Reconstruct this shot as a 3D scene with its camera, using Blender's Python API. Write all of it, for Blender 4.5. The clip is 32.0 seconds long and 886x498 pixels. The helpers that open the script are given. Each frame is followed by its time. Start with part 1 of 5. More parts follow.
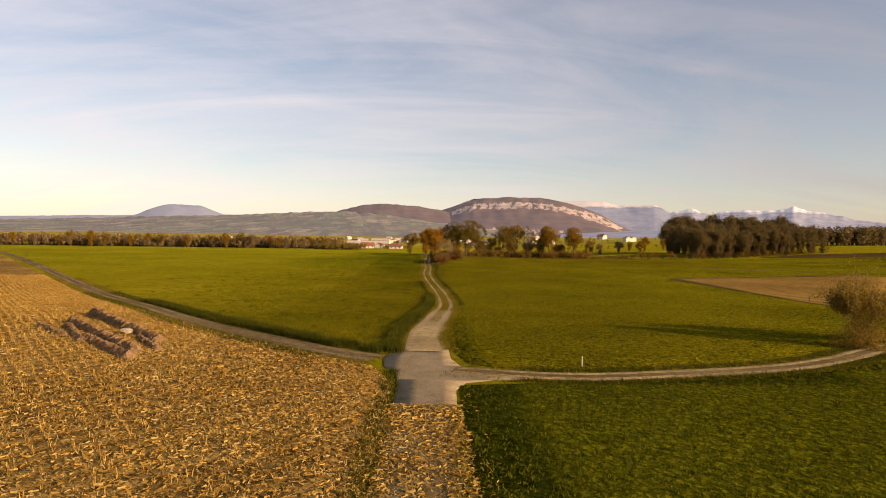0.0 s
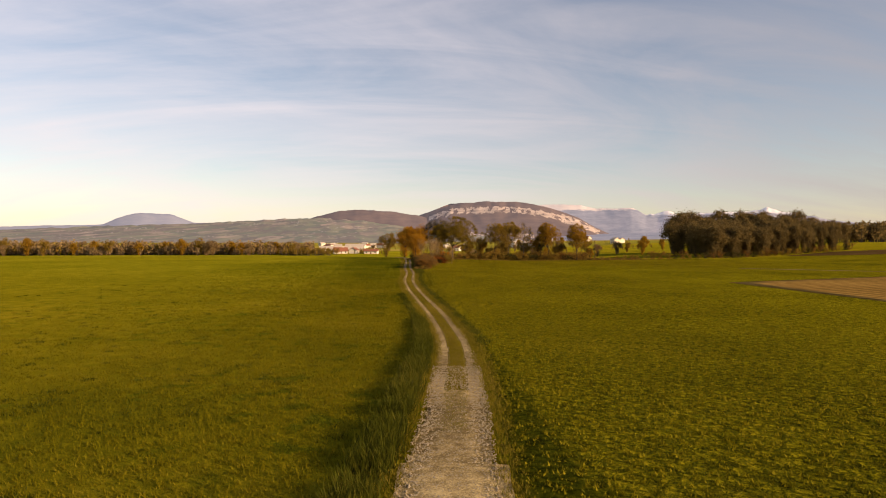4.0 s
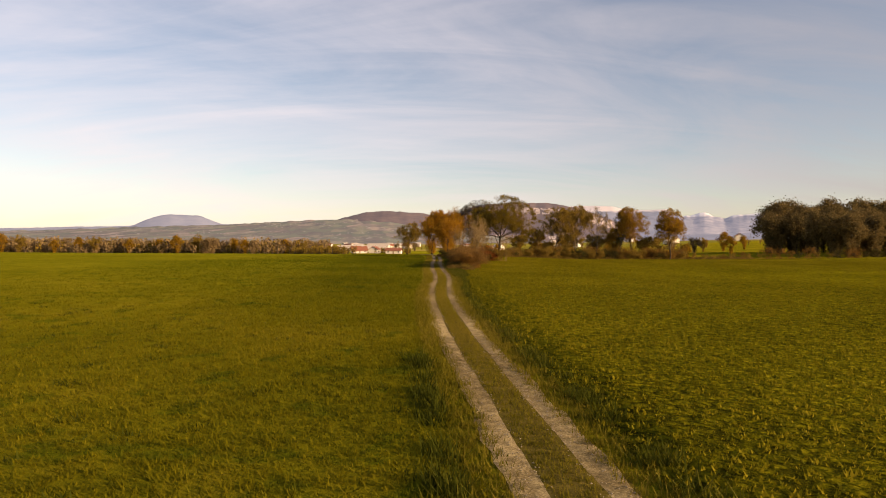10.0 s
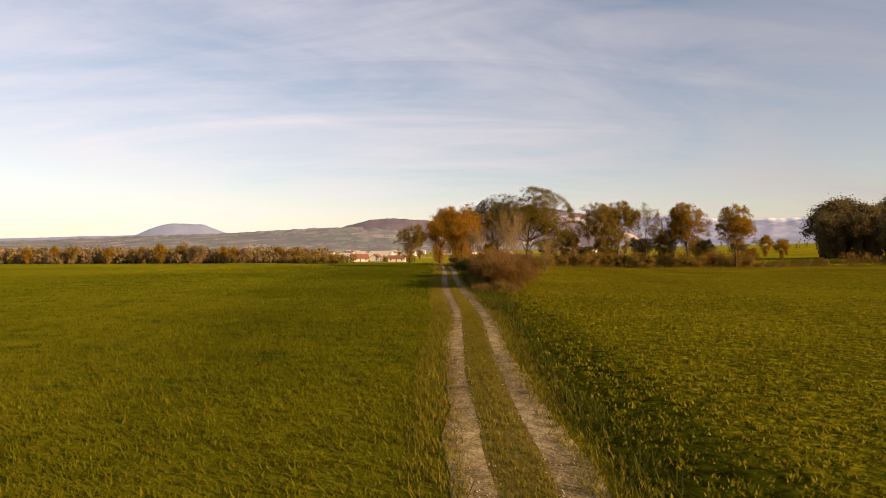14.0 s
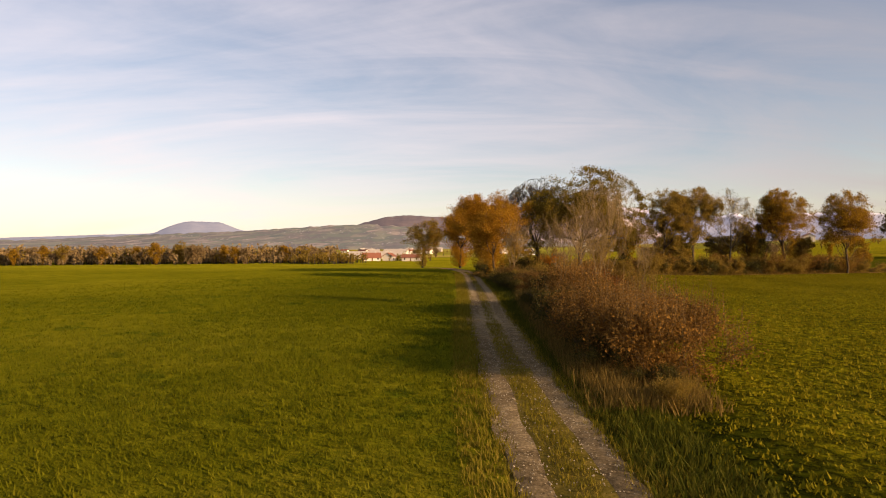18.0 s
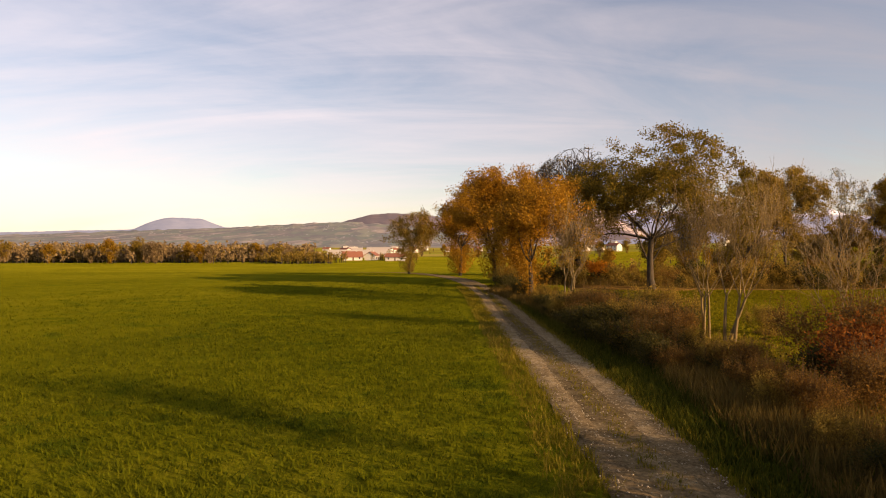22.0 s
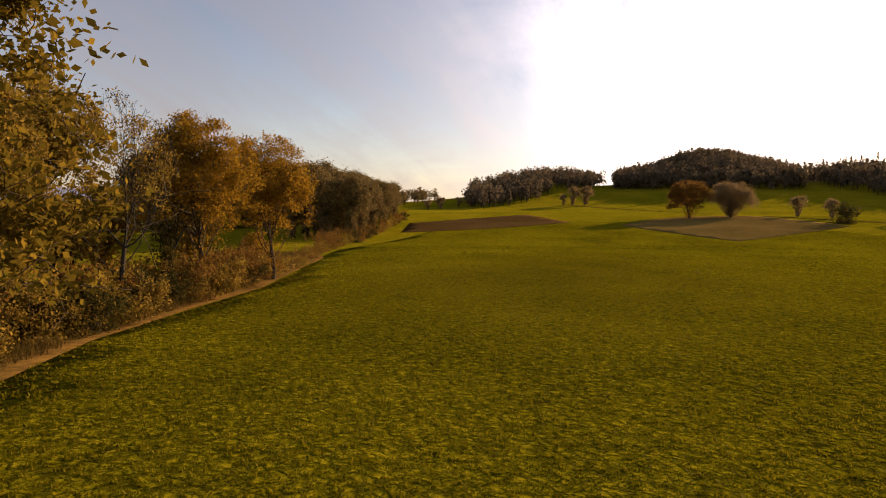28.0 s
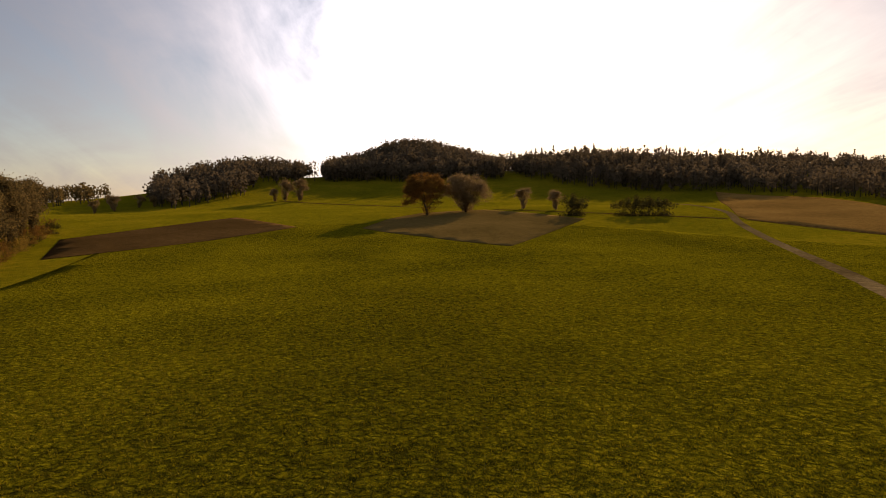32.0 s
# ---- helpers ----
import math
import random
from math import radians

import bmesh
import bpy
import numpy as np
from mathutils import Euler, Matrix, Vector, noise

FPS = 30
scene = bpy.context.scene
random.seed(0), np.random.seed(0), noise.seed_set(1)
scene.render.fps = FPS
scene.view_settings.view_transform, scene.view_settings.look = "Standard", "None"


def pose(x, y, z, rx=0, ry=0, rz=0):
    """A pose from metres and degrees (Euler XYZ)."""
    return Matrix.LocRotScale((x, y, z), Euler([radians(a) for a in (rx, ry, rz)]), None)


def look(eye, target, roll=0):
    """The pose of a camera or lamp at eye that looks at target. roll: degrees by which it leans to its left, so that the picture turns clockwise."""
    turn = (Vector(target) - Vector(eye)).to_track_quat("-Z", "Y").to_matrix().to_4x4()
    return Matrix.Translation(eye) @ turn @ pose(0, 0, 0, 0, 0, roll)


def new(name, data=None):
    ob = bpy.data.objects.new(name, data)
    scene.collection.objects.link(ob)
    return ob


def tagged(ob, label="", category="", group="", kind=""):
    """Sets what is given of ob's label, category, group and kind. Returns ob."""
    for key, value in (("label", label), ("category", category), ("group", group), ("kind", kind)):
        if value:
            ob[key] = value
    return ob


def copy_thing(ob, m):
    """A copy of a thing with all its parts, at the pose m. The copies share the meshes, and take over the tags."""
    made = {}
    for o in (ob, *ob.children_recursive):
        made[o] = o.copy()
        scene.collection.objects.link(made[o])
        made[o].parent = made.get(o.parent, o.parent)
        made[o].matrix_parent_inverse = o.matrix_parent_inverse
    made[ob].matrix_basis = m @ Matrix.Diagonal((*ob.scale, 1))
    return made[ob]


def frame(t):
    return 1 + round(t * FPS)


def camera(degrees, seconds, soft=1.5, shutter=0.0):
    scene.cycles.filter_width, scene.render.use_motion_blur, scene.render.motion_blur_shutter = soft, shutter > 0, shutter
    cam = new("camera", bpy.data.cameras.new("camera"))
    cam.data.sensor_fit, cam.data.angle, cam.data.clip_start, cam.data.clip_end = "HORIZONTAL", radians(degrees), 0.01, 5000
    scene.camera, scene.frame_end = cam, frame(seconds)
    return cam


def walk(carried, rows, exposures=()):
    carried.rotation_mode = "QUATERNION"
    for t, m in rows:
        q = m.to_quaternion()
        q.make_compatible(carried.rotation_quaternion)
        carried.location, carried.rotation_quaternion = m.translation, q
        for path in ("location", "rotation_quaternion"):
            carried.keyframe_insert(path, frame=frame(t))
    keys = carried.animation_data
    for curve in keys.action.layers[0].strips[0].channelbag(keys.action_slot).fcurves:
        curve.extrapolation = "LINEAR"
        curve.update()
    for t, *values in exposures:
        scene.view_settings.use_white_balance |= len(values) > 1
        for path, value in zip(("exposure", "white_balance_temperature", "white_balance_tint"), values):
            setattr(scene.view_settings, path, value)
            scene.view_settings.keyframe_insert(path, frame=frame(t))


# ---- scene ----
cam = camera(72.0, 32.0, 1.0)
PATH = [
    (0, (0.0, 0.0, 12.325), (0.026, 1.999, 12.273), 1.0),
    (0.5, (-0.35, 6.034, 11.892), (-0.312, 8.033, 11.844), 0.8),
    (1, (-0.602, 12.284, 11.389), (-0.579, 14.283, 11.342), 0.8),
    (1.5, (-0.842, 18.513, 10.905), (-0.776, 20.511, 10.861), 0.7),
    (2, (-1.032, 24.404, 10.472), (-0.903, 26.4, 10.429), 0.7),
    (2.5, (-1.314, 30.243, 10.293), (-1.202, 32.239, 10.252), 0.7),
    (3, (-1.58, 35.935, 10.025), (-1.471, 37.932, 9.986), 0.5),
    (3.5, (-1.599, 41.528, 9.727), (-1.494, 43.525, 9.692), 0.3),
    (5.5, (-1.805, 65.164, 8.511), (-1.708, 67.161, 8.481), -0.1),
    (6, (-1.831, 71.253, 8.222), (-1.734, 73.251, 8.191), -0.2),
    (6.5, (-1.86, 77.978, 7.859), (-1.766, 79.975, 7.831), -0.1),
    (7, (-1.876, 84.809, 7.398), (-1.802, 86.807, 7.374), -0.0),
    (7.5, (-1.899, 91.412, 7.01), (-1.832, 93.411, 6.986), 0.1),
    (8, (-1.945, 97.751, 6.591), (-1.89, 99.75, 6.566), 0.2),
    (8.5, (-1.937, 104.261, 6.189), (-1.891, 106.26, 6.161), 0.3),
    (9, (-1.948, 110.339, 5.858), (-1.914, 112.338, 5.829), 0.4),
    (9.5, (-2.158, 116.462, 5.625), (-2.137, 118.462, 5.597), 0.4),
    (10, (-2.464, 121.73, 5.415), (-2.452, 123.73, 5.391), 0.3),
    (10.5, (-2.79, 127.368, 5.214), (-2.757, 129.368, 5.194), 0.4),
    (11, (-2.942, 133.34, 5.117), (-2.901, 135.339, 5.101), 0.6),
    (11.5, (-3.194, 138.444, 5.048), (-3.152, 140.444, 5.033), 0.5),
    (12, (-3.352, 143.219, 5.117), (-3.307, 145.218, 5.105), 0.5),
    (12.5, (-3.545, 147.671, 5.126), (-3.469, 149.669, 5.115), 0.3),
    (13, (-3.711, 151.624, 5.176), (-3.626, 153.623, 5.165), 0.2),
    (13.5, (-3.777, 156.162, 5.102), (-3.697, 158.16, 5.095), 0.3),
    (14, (-3.659, 159.894, 4.992), (-3.664, 161.894, 4.992), -0.1),
    (14.5, (-3.449, 163.203, 5.249), (-3.495, 165.202, 5.247), -0.3),
    (16.5, (-4.058, 180.507, 6.124), (-4.064, 182.507, 6.117), 0.1),
    (17, (-4.337, 185.513, 6.023), (-4.354, 187.513, 6.015), -0.2),
    (17.5, (-4.573, 190.498, 5.95), (-4.612, 192.498, 5.941), -0.3),
    (18, (-4.809, 195.38, 5.958), (-4.868, 197.379, 5.948), -0.3),
    (18.5, (-5.145, 199.612, 6.041), (-5.16, 201.612, 6.029), -0.4),
    (19, (-5.448, 204.205, 6.063), (-5.453, 206.205, 6.051), -0.3),
    (19.5, (-5.753, 208.768, 6.083), (-5.772, 210.768, 6.07), -0.1),
    (20, (-6.155, 212.476, 6.055), (-6.181, 214.476, 6.042), 0.1),
    (20.5, (-6.328, 217.568, 5.914), (-6.352, 219.568, 5.905), -0.2),
    (21, (-6.724, 221.347, 6.064), (-6.749, 223.346, 6.049), 0.1),
    (21.5, (-6.954, 225.945, 5.956), (-6.987, 227.945, 5.943), 0.1),
    (22, (-7.312, 230.397, 6.102), (-7.322, 232.397, 6.087), 0.1),
    (22.5, (-6.893, 235.709, 6.264), (-6.526, 237.675, 6.246), -0.3),
    (23, (-6.127, 240.122, 5.883), (-5.225, 241.907, 5.873), -1.7),
    (23.5, (-6.37, 243.46, 5.882), (-5.235, 245.107, 5.859), -2.6),
    (24, (-5.633, 246.983, 6.239), (-4.498, 248.63, 6.201), -2.9),
    (24.5, (-4.579, 250.422, 6.767), (-3.453, 252.074, 6.715), -3.0),
    (25, (-3.648, 253.568, 7.381), (-2.434, 255.155, 7.306), -2.8),
    (25.5, (-3.655, 257.313, 7.971), (-2.135, 258.609, 7.873), -1.5),
    (26, (-3.575, 261.584, 8.575), (-1.816, 262.528, 8.463), -0.0),
    (26.5, (-1.993, 265.305, 8.903), (-0.129, 266.021, 8.786), 0.8),
    (28.5, (18.495, 282.207, 8.28), (20.395, 282.817, 8.144), 0.8),
    (29, (23.893, 284.624, 8.532), (25.828, 285.11, 8.394), 0.7),
    (29.5, (28.827, 286.783, 8.986), (30.77, 287.234, 8.844), 0.4),
    (30, (34.063, 288.598, 9.506), (36.018, 288.992, 9.358), 0.3),
    (30.5, (40.853, 289.987, 9.77), (42.839, 290.167, 9.618), 0.2),
    (31, (46.929, 291.412, 10.233), (48.923, 291.388, 10.082), -0.1),
    (31.5, (52.145, 292.456, 10.866), (54.135, 292.323, 10.716), -0.6),
    (32, (58.262, 292.883, 11.629), (60.234, 292.59, 11.47), -0.9),
]
EXPOSURES = [(0, 0.9, 7450, 22), (20, 0.98, 7500, 24), (22, 1.04, 7700, 26), (23, 1.56, 7800, 25), (24, 1.82, 7800, 27), (25, 1.72, 7800, 27), (26.5, 1.32, 7800, 27), (28.5, 0.68, 7650, 26), (30.5, 0.33, 7550, 24), (32, 0.26, 7550, 24)]
walk(cam, [(t, look(eye, target, roll)) for t, eye, target, roll in PATH], EXPOSURES)

# ---- world, sun ----
SUN_YAW, SUN_EL = 119.0, 15.5
SUN_DIR = Vector((math.sin(radians(SUN_YAW)) * math.cos(radians(SUN_EL)), math.cos(radians(SUN_YAW)) * math.cos(radians(SUN_EL)), math.sin(radians(SUN_EL))))
# the thin cloud is brightest a little north of the sun, over the gap between the hills
GLOW_DIR = Vector((math.sin(radians(96.0)) * math.cos(radians(15.0)), math.cos(radians(96.0)) * math.cos(radians(15.0)), math.sin(radians(15.0))))
world = bpy.data.worlds.new("sky")
scene.world = world
world.use_nodes = True
wt = world.node_tree
wt.nodes.clear()


class Nodes:
    """Short hand for building node trees."""

    def __init__(self, tree):
        self.t = tree

    def n(self, kind, **values):
        node = self.t.nodes.new(kind)
        for key, v in values.items():
            if key == "inputs":
                for k, val in v.items():
                    if isinstance(val, bpy.types.NodeSocket):
                        self.t.links.new(val, node.inputs[k])
                    else:
                        node.inputs[k].default_value = val
            elif key == "data_type":
                node.data_type = v
            elif key == "operation":
                node.operation = v
            elif key == "blend_type":
                node.blend_type = v
            elif key == "feature":
                node.feature = v
            elif key == "sky_type":
                node.sky_type = v
            elif key == "noise_dimensions":
                node.noise_dimensions = v
        return node

    def math(self, op, a, b=0.0, c=0.0):
        return self.n("ShaderNodeMath", operation=op, inputs={0: a, 1: b, 2: c}).outputs[0]

    def vmath(self, op, a, b=(0, 0, 0)):
        node = self.n("ShaderNodeVectorMath", operation=op, inputs={0: a, 1: b})
        return node.outputs["Value"] if op in ("DOT_PRODUCT", "LENGTH") else node.outputs[0]

    def ramp(self, fac, *stops):
        node = self.n("ShaderNodeValToRGB", inputs={0: fac})
        e = node.color_ramp.elements
        while len(e) < len(stops):
            e.new(0.5)
        for el, (p, c) in zip(e, stops):
            el.position, el.color = p, (*c, 1) if len(c) == 3 else c
        return node.outputs[0]

    def grey(self, fac, lo, hi):
        return self.n("ShaderNodeMapRange", inputs={0: fac, 1: lo, 2: hi}).outputs[0]

    def mix(self, fac, a, b, blend="MIX"):
        node = self.n("ShaderNodeMix", data_type="RGBA", blend_type=blend, inputs={0: fac, 6: a, 7: b})
        return node.outputs[2]

    def noise(self, vec, scale, detail=4.0, rough=0.55, warp=0.0):
        return self.n("ShaderNodeTexNoise", inputs={"Vector": vec, "Scale": scale, "Detail": detail, "Roughness": rough, "Distortion": warp}).outputs[0]

    def link(self, a, b):
        self.t.links.new(a, b)


w = Nodes(wt)
sky = w.n("ShaderNodeTexSky", sky_type="NISHITA")
sky.sun_disc = False
sky.sun_elevation, sky.sun_rotation = radians(SUN_EL), radians(SUN_YAW)
sky.altitude, sky.air_density, sky.dust_density, sky.ozone_density = 500, 1.0, 0.7, 1.2
way = w.n("ShaderNodeTexCoord").outputs["Generated"]
parts3 = w.n("ShaderNodeSeparateXYZ", inputs={0: way})
lift = w.math("ADD", w.math("MAXIMUM", parts3.outputs[2], 0.0), 0.26)
flat = w.n("ShaderNodeCombineXYZ", inputs={0: w.math("DIVIDE", parts3.outputs[0], lift), 1: w.math("DIVIDE", parts3.outputs[1], lift), 2: 0.0}).outputs[0]
turned = w.n("ShaderNodeMapping", inputs={0: flat, 2: (0, 0, radians(-32)), 3: (0.62, 1.35, 1.0)}).outputs[0]
veil = w.noise(turned, 1.15, 7.0, 0.58, 1.6)
streak = w.noise(w.n("ShaderNodeMapping", inputs={0: flat, 2: (0, 0, radians(-14)), 3: (0.45, 2.6, 1.0)}).outputs[0], 1.3, 6.0, 0.6, 1.2)
cover = w.grey(w.math("ADD", w.math("MULTIPLY", veil, 0.62), w.math("MULTIPLY", streak, 0.38)), 0.33, 0.69)
toward = w.math("MAXIMUM", w.vmath("DOT_PRODUCT", way, tuple(GLOW_DIR)), 0.0)
glow = w.math("ADD", w.math("ADD", w.math("MULTIPLY", w.math("POWER", toward, 5.0), 0.16), w.math("MULTIPLY", w.math("POWER", toward, 18.0), 0.8)), w.math("MULTIPLY", w.math("POWER", toward, 80.0), 4.0))
low = w.math("POWER", w.math("SUBTRACT", 1.0, w.math("MAXIMUM", parts3.outputs[2], 0.0)), 9.0)
cover = w.math("MINIMUM", w.math("ADD", w.math("MULTIPLY", cover, 0.74), w.math("MULTIPLY", low, 0.22)), 1.0)
thin = w.math("POWER", w.math("MAXIMUM", w.vmath("DOT_PRODUCT", way, (0.85, 0.47, 0.25)), 0.0), 2.5)
bright = w.math("ADD", w.math("SUBTRACT", 0.52, w.math("MULTIPLY", thin, 0.32)), glow)
cloud = w.mix(1.0, w.mix(low, (0.86, 0.90, 1.0, 1), (1.0, 0.965, 0.925, 1)), w.n("ShaderNodeCombineXYZ", inputs={0: bright, 1: bright, 2: bright}).outputs[0], "MULTIPLY")
clear = w.mix(1.0, sky.outputs[0], (0.080, 0.080, 0.080, 1), "MULTIPLY")
total = w.mix(cover, clear, cloud)
background = w.n("ShaderNodeBackground", inputs={0: total, 1: 1.0})
w.link(background.outputs[0], w.n("ShaderNodeOutputWorld").inputs[0])

sun_lamp = bpy.data.lights.new("sun", "SUN")
sun_lamp.energy, sun_lamp.angle, sun_lamp.color = 5.0, radians(0.6), (1.0, 0.77, 0.46)
sun = new("sun", sun_lamp)
sun.matrix_world = look((200, 100, 150), Vector((200, 100, 150)) - SUN_DIR)

# ---- materials ----


def material(name):
    m = bpy.data.materials.new(name)
    m.use_nodes = True
    m.node_tree.nodes.clear()
    return m, Nodes(m.node_tree)


def finish(m, k, color, rough=0.9, bump=None, strength=0.3, distance=0.05, thin=0.0, spec=0.2, fuzz=0.0):
    """A principled surface with a relief; thin: the share of light that leaves let through."""
    b = k.n("ShaderNodeBsdfPrincipled", inputs={"Base Color": color, "Roughness": rough, "Specular IOR Level": spec})
    if fuzz:
        b.inputs["Sheen Weight"].default_value = fuzz
        b.inputs["Sheen Roughness"].default_value = 0.55
        b.inputs["Sheen Tint"].default_value = (0.62, 0.54, 0.03, 1)
    if bump is not None:
        r = k.n("ShaderNodeBump", inputs={"Strength": strength, "Distance": distance, "Height": bump})
        k.link(r.outputs[0], b.inputs["Normal"])
    shader = b.outputs[0]
    if thin:
        tr = k.n("ShaderNodeBsdfTranslucent", inputs={0: color})
        shader = k.n("ShaderNodeMixShader", inputs={0: thin, 1: shader, 2: tr.outputs[0]}).outputs[0]
    k.link(shader, k.n("ShaderNodeOutputMaterial").inputs[0])
    return m


def place(k):
    return k.n("ShaderNodeNewGeometry").outputs["Position"]


def leafy(name, a, b, c, thin=0.35, rough=0.9):
    """Leaves and blades, each with a tone of its own between three colours."""
    m, k = material(name)
    rnd = k.n("ShaderNodeNewGeometry").outputs["Random Per Island"]
    big = k.noise(place(k), 0.35, 3.0)
    f = k.math("ADD", k.math("MULTIPLY", rnd, 0.7), k.math("MULTIPLY", k.grey(big, 0.3, 0.7), 0.3))
    return finish(m, k, k.ramp(f, (0.0, a), (0.5, b), (1.0, c)), rough, thin=thin, spec=0.02)


def northern(k, p, color):
    """The northern part of the meadow is a fresher green."""
    axes = k.n("ShaderNodeSeparateXYZ", inputs={0: p})
    return k.mix(k.math("MULTIPLY", k.grey(axes.outputs[1], 150.0, 225.0), k.grey(axes.outputs[0], 12.0, 2.0)), color, k.mix(1.0, color, (0.70, 0.88, 0.85, 1), "MULTIPLY"))


def lushness(k, p):
    """Where the meadow grows in rank, darker patches."""
    flat = k.n("ShaderNodeMapping", inputs={0: p, 3: (1, 1, 0)}).outputs[0]
    return k.math("MULTIPLY", k.grey(k.noise(flat, 0.42, 3.0, 0.6), 0.56, 0.63), k.grey(k.noise(flat, 0.05, 2.0), 0.38, 0.52))


def tufty(name, a, b, c, thin=0.3, scale=1.0, north=False):
    """Blades of grass or crop: tone by patches of several sizes."""
    m, k = material(name)
    p = place(k)
    f = k.math("ADD", k.math("MULTIPLY", k.grey(k.noise(p, 0.06 * scale, 3.0), 0.3, 0.7), 0.35), k.math("ADD", k.math("MULTIPLY", k.grey(k.noise(p, 4.0 * scale, 3.0), 0.25, 0.75), 0.30), k.math("MULTIPLY", k.n("ShaderNodeNewGeometry").outputs["Random Per Island"], 0.35)))
    color = k.ramp(f, (0.1, a), (0.5, b), (0.9, c))
    if north:
        color = northern(k, p, k.mix(k.math("MULTIPLY", lushness(k, p), 0.62), color, (0.034, 0.050, 0.004, 1)))
    return finish(m, k, color, 0.8, thin=thin, spec=0.03)


def soil(name, a, b, c, scale=1.0, depth=0.06, strength=0.7, rough=0.95, furrow=0.0, angle=0.0, fuzz=0.0):
    """Ground covers with clods, stains and, if asked for, furrows."""
    m, k = material(name)
    p = place(k)
    fine, mid, big = k.noise(p, 7.0 * scale, 5.0, 0.65), k.noise(p, 1.1 * scale, 4.0), k.noise(p, 0.045 * scale, 4.0)
    f = k.math("ADD", k.math("ADD", k.math("MULTIPLY", k.grey(fine, 0.3, 0.7), 0.4), k.math("MULTIPLY", k.grey(mid, 0.3, 0.7), 0.3)), k.math("MULTIPLY", k.grey(big, 0.35, 0.65), 0.3))
    h = k.math("ADD", k.math("MULTIPLY", fine, 0.5), mid)
    if furrow:
        wave = k.n("ShaderNodeTexWave", inputs={"Vector": k.n("ShaderNodeMapping", inputs={0: p, 2: (0, 0, radians(angle))}).outputs[0], "Scale": furrow, "Distortion": 1.5, "Detail": 3.0})
        f = k.math("ADD", k.math("MULTIPLY", f, 0.75), k.math("MULTIPLY", wave.outputs[1], 0.25))
        h = k.math("ADD", h, wave.outputs[1])
    return finish(m, k, k.ramp(f, (0.2, a), (0.5, b), (0.8, c)), rough, h, strength, depth, spec=0.0, fuzz=fuzz)


def bark(name, a, b, scale=6.0):
    m, k = material(name)
    p = k.n("ShaderNodeMapping", inputs={0: place(k), 3: (1, 1, 0.25)}).outputs[0]
    f = k.noise(p, scale, 5.0, 0.65)
    return finish(m, k, k.ramp(f, (0.3, a), (0.7, b)), 0.9, f, 0.6, 0.03)


def plain(name, color, vary=0.2, scale=3.0, rough=0.8):
    m, k = material(name)
    f = k.noise(place(k), scale, 5.0)
    dark = tuple(v * (1 - vary) for v in color)
    return finish(m, k, k.ramp(f, (0.3, dark), (0.7, color)), rough, f, 0.2, 0.02)


def countryside():
    """The ground sheet: meadow near by, and a patchwork of meadows, stubble and woods far off."""
    m, k = material("meadow_ground")
    p = place(k)
    fine, mid, big = k.noise(p, 6.0, 5.0, 0.7), k.noise(p, 0.5, 4.0), k.noise(p, 0.03, 4.0)
    f = k.math("ADD", k.math("ADD", k.math("MULTIPLY", k.grey(fine, 0.3, 0.7), 0.35), k.math("MULTIPLY", k.grey(mid, 0.3, 0.7), 0.3)), k.math("MULTIPLY", k.grey(big, 0.35, 0.65), 0.35))
    grass = k.ramp(f, (0.2, (0.042, 0.045, 0.003)), (0.5, (0.086, 0.079, 0.004)), (0.8, (0.148, 0.112, 0.008)))
    lush = lushness(k, p)
    grass = k.mix(k.math("MULTIPLY", lush, 0.75), grass, (0.030, 0.048, 0.003, 1))
    cells = k.n("ShaderNodeTexVoronoi", inputs={"Vector": k.n("ShaderNodeMapping", inputs={0: p, 2: (0, 0, 0.5), 3: (1.0, 0.55, 0.0)}).outputs[0], "Scale": 0.008})
    tone = k.n("ShaderNodeSeparateXYZ", inputs={0: cells.outputs["Color"]}).outputs[0]
    patch = k.ramp(tone, (0.0, (0.05, 0.058, 0.016)), (0.35, (0.075, 0.082, 0.022)), (0.6, (0.10, 0.095, 0.032)), (0.78, (0.15, 0.112, 0.058)), (1.0, (0.06, 0.05, 0.025)))
    wood = k.grey(k.noise(p, 0.006, 5.0, 0.6), 0.50, 0.56)
    patch = k.mix(wood, patch, (0.055, 0.05, 0.022, 1))
    flat2 = k.n("ShaderNodeMapping", inputs={0: p, 1: (-20, -240, 0), 3: (1, 1, 0)}).outputs[0]
    away = k.grey(k.vmath("LENGTH", flat2), 520.0, 560.0)
    h = k.math("ADD", fine, k.math("MULTIPLY", mid, 0.6))
    return finish(m, k, k.mix(away, northern(k, p, grass), patch), 0.95, h, 1.0, 0.16, spec=0.0, fuzz=0.14)


M_GROUND = countryside()


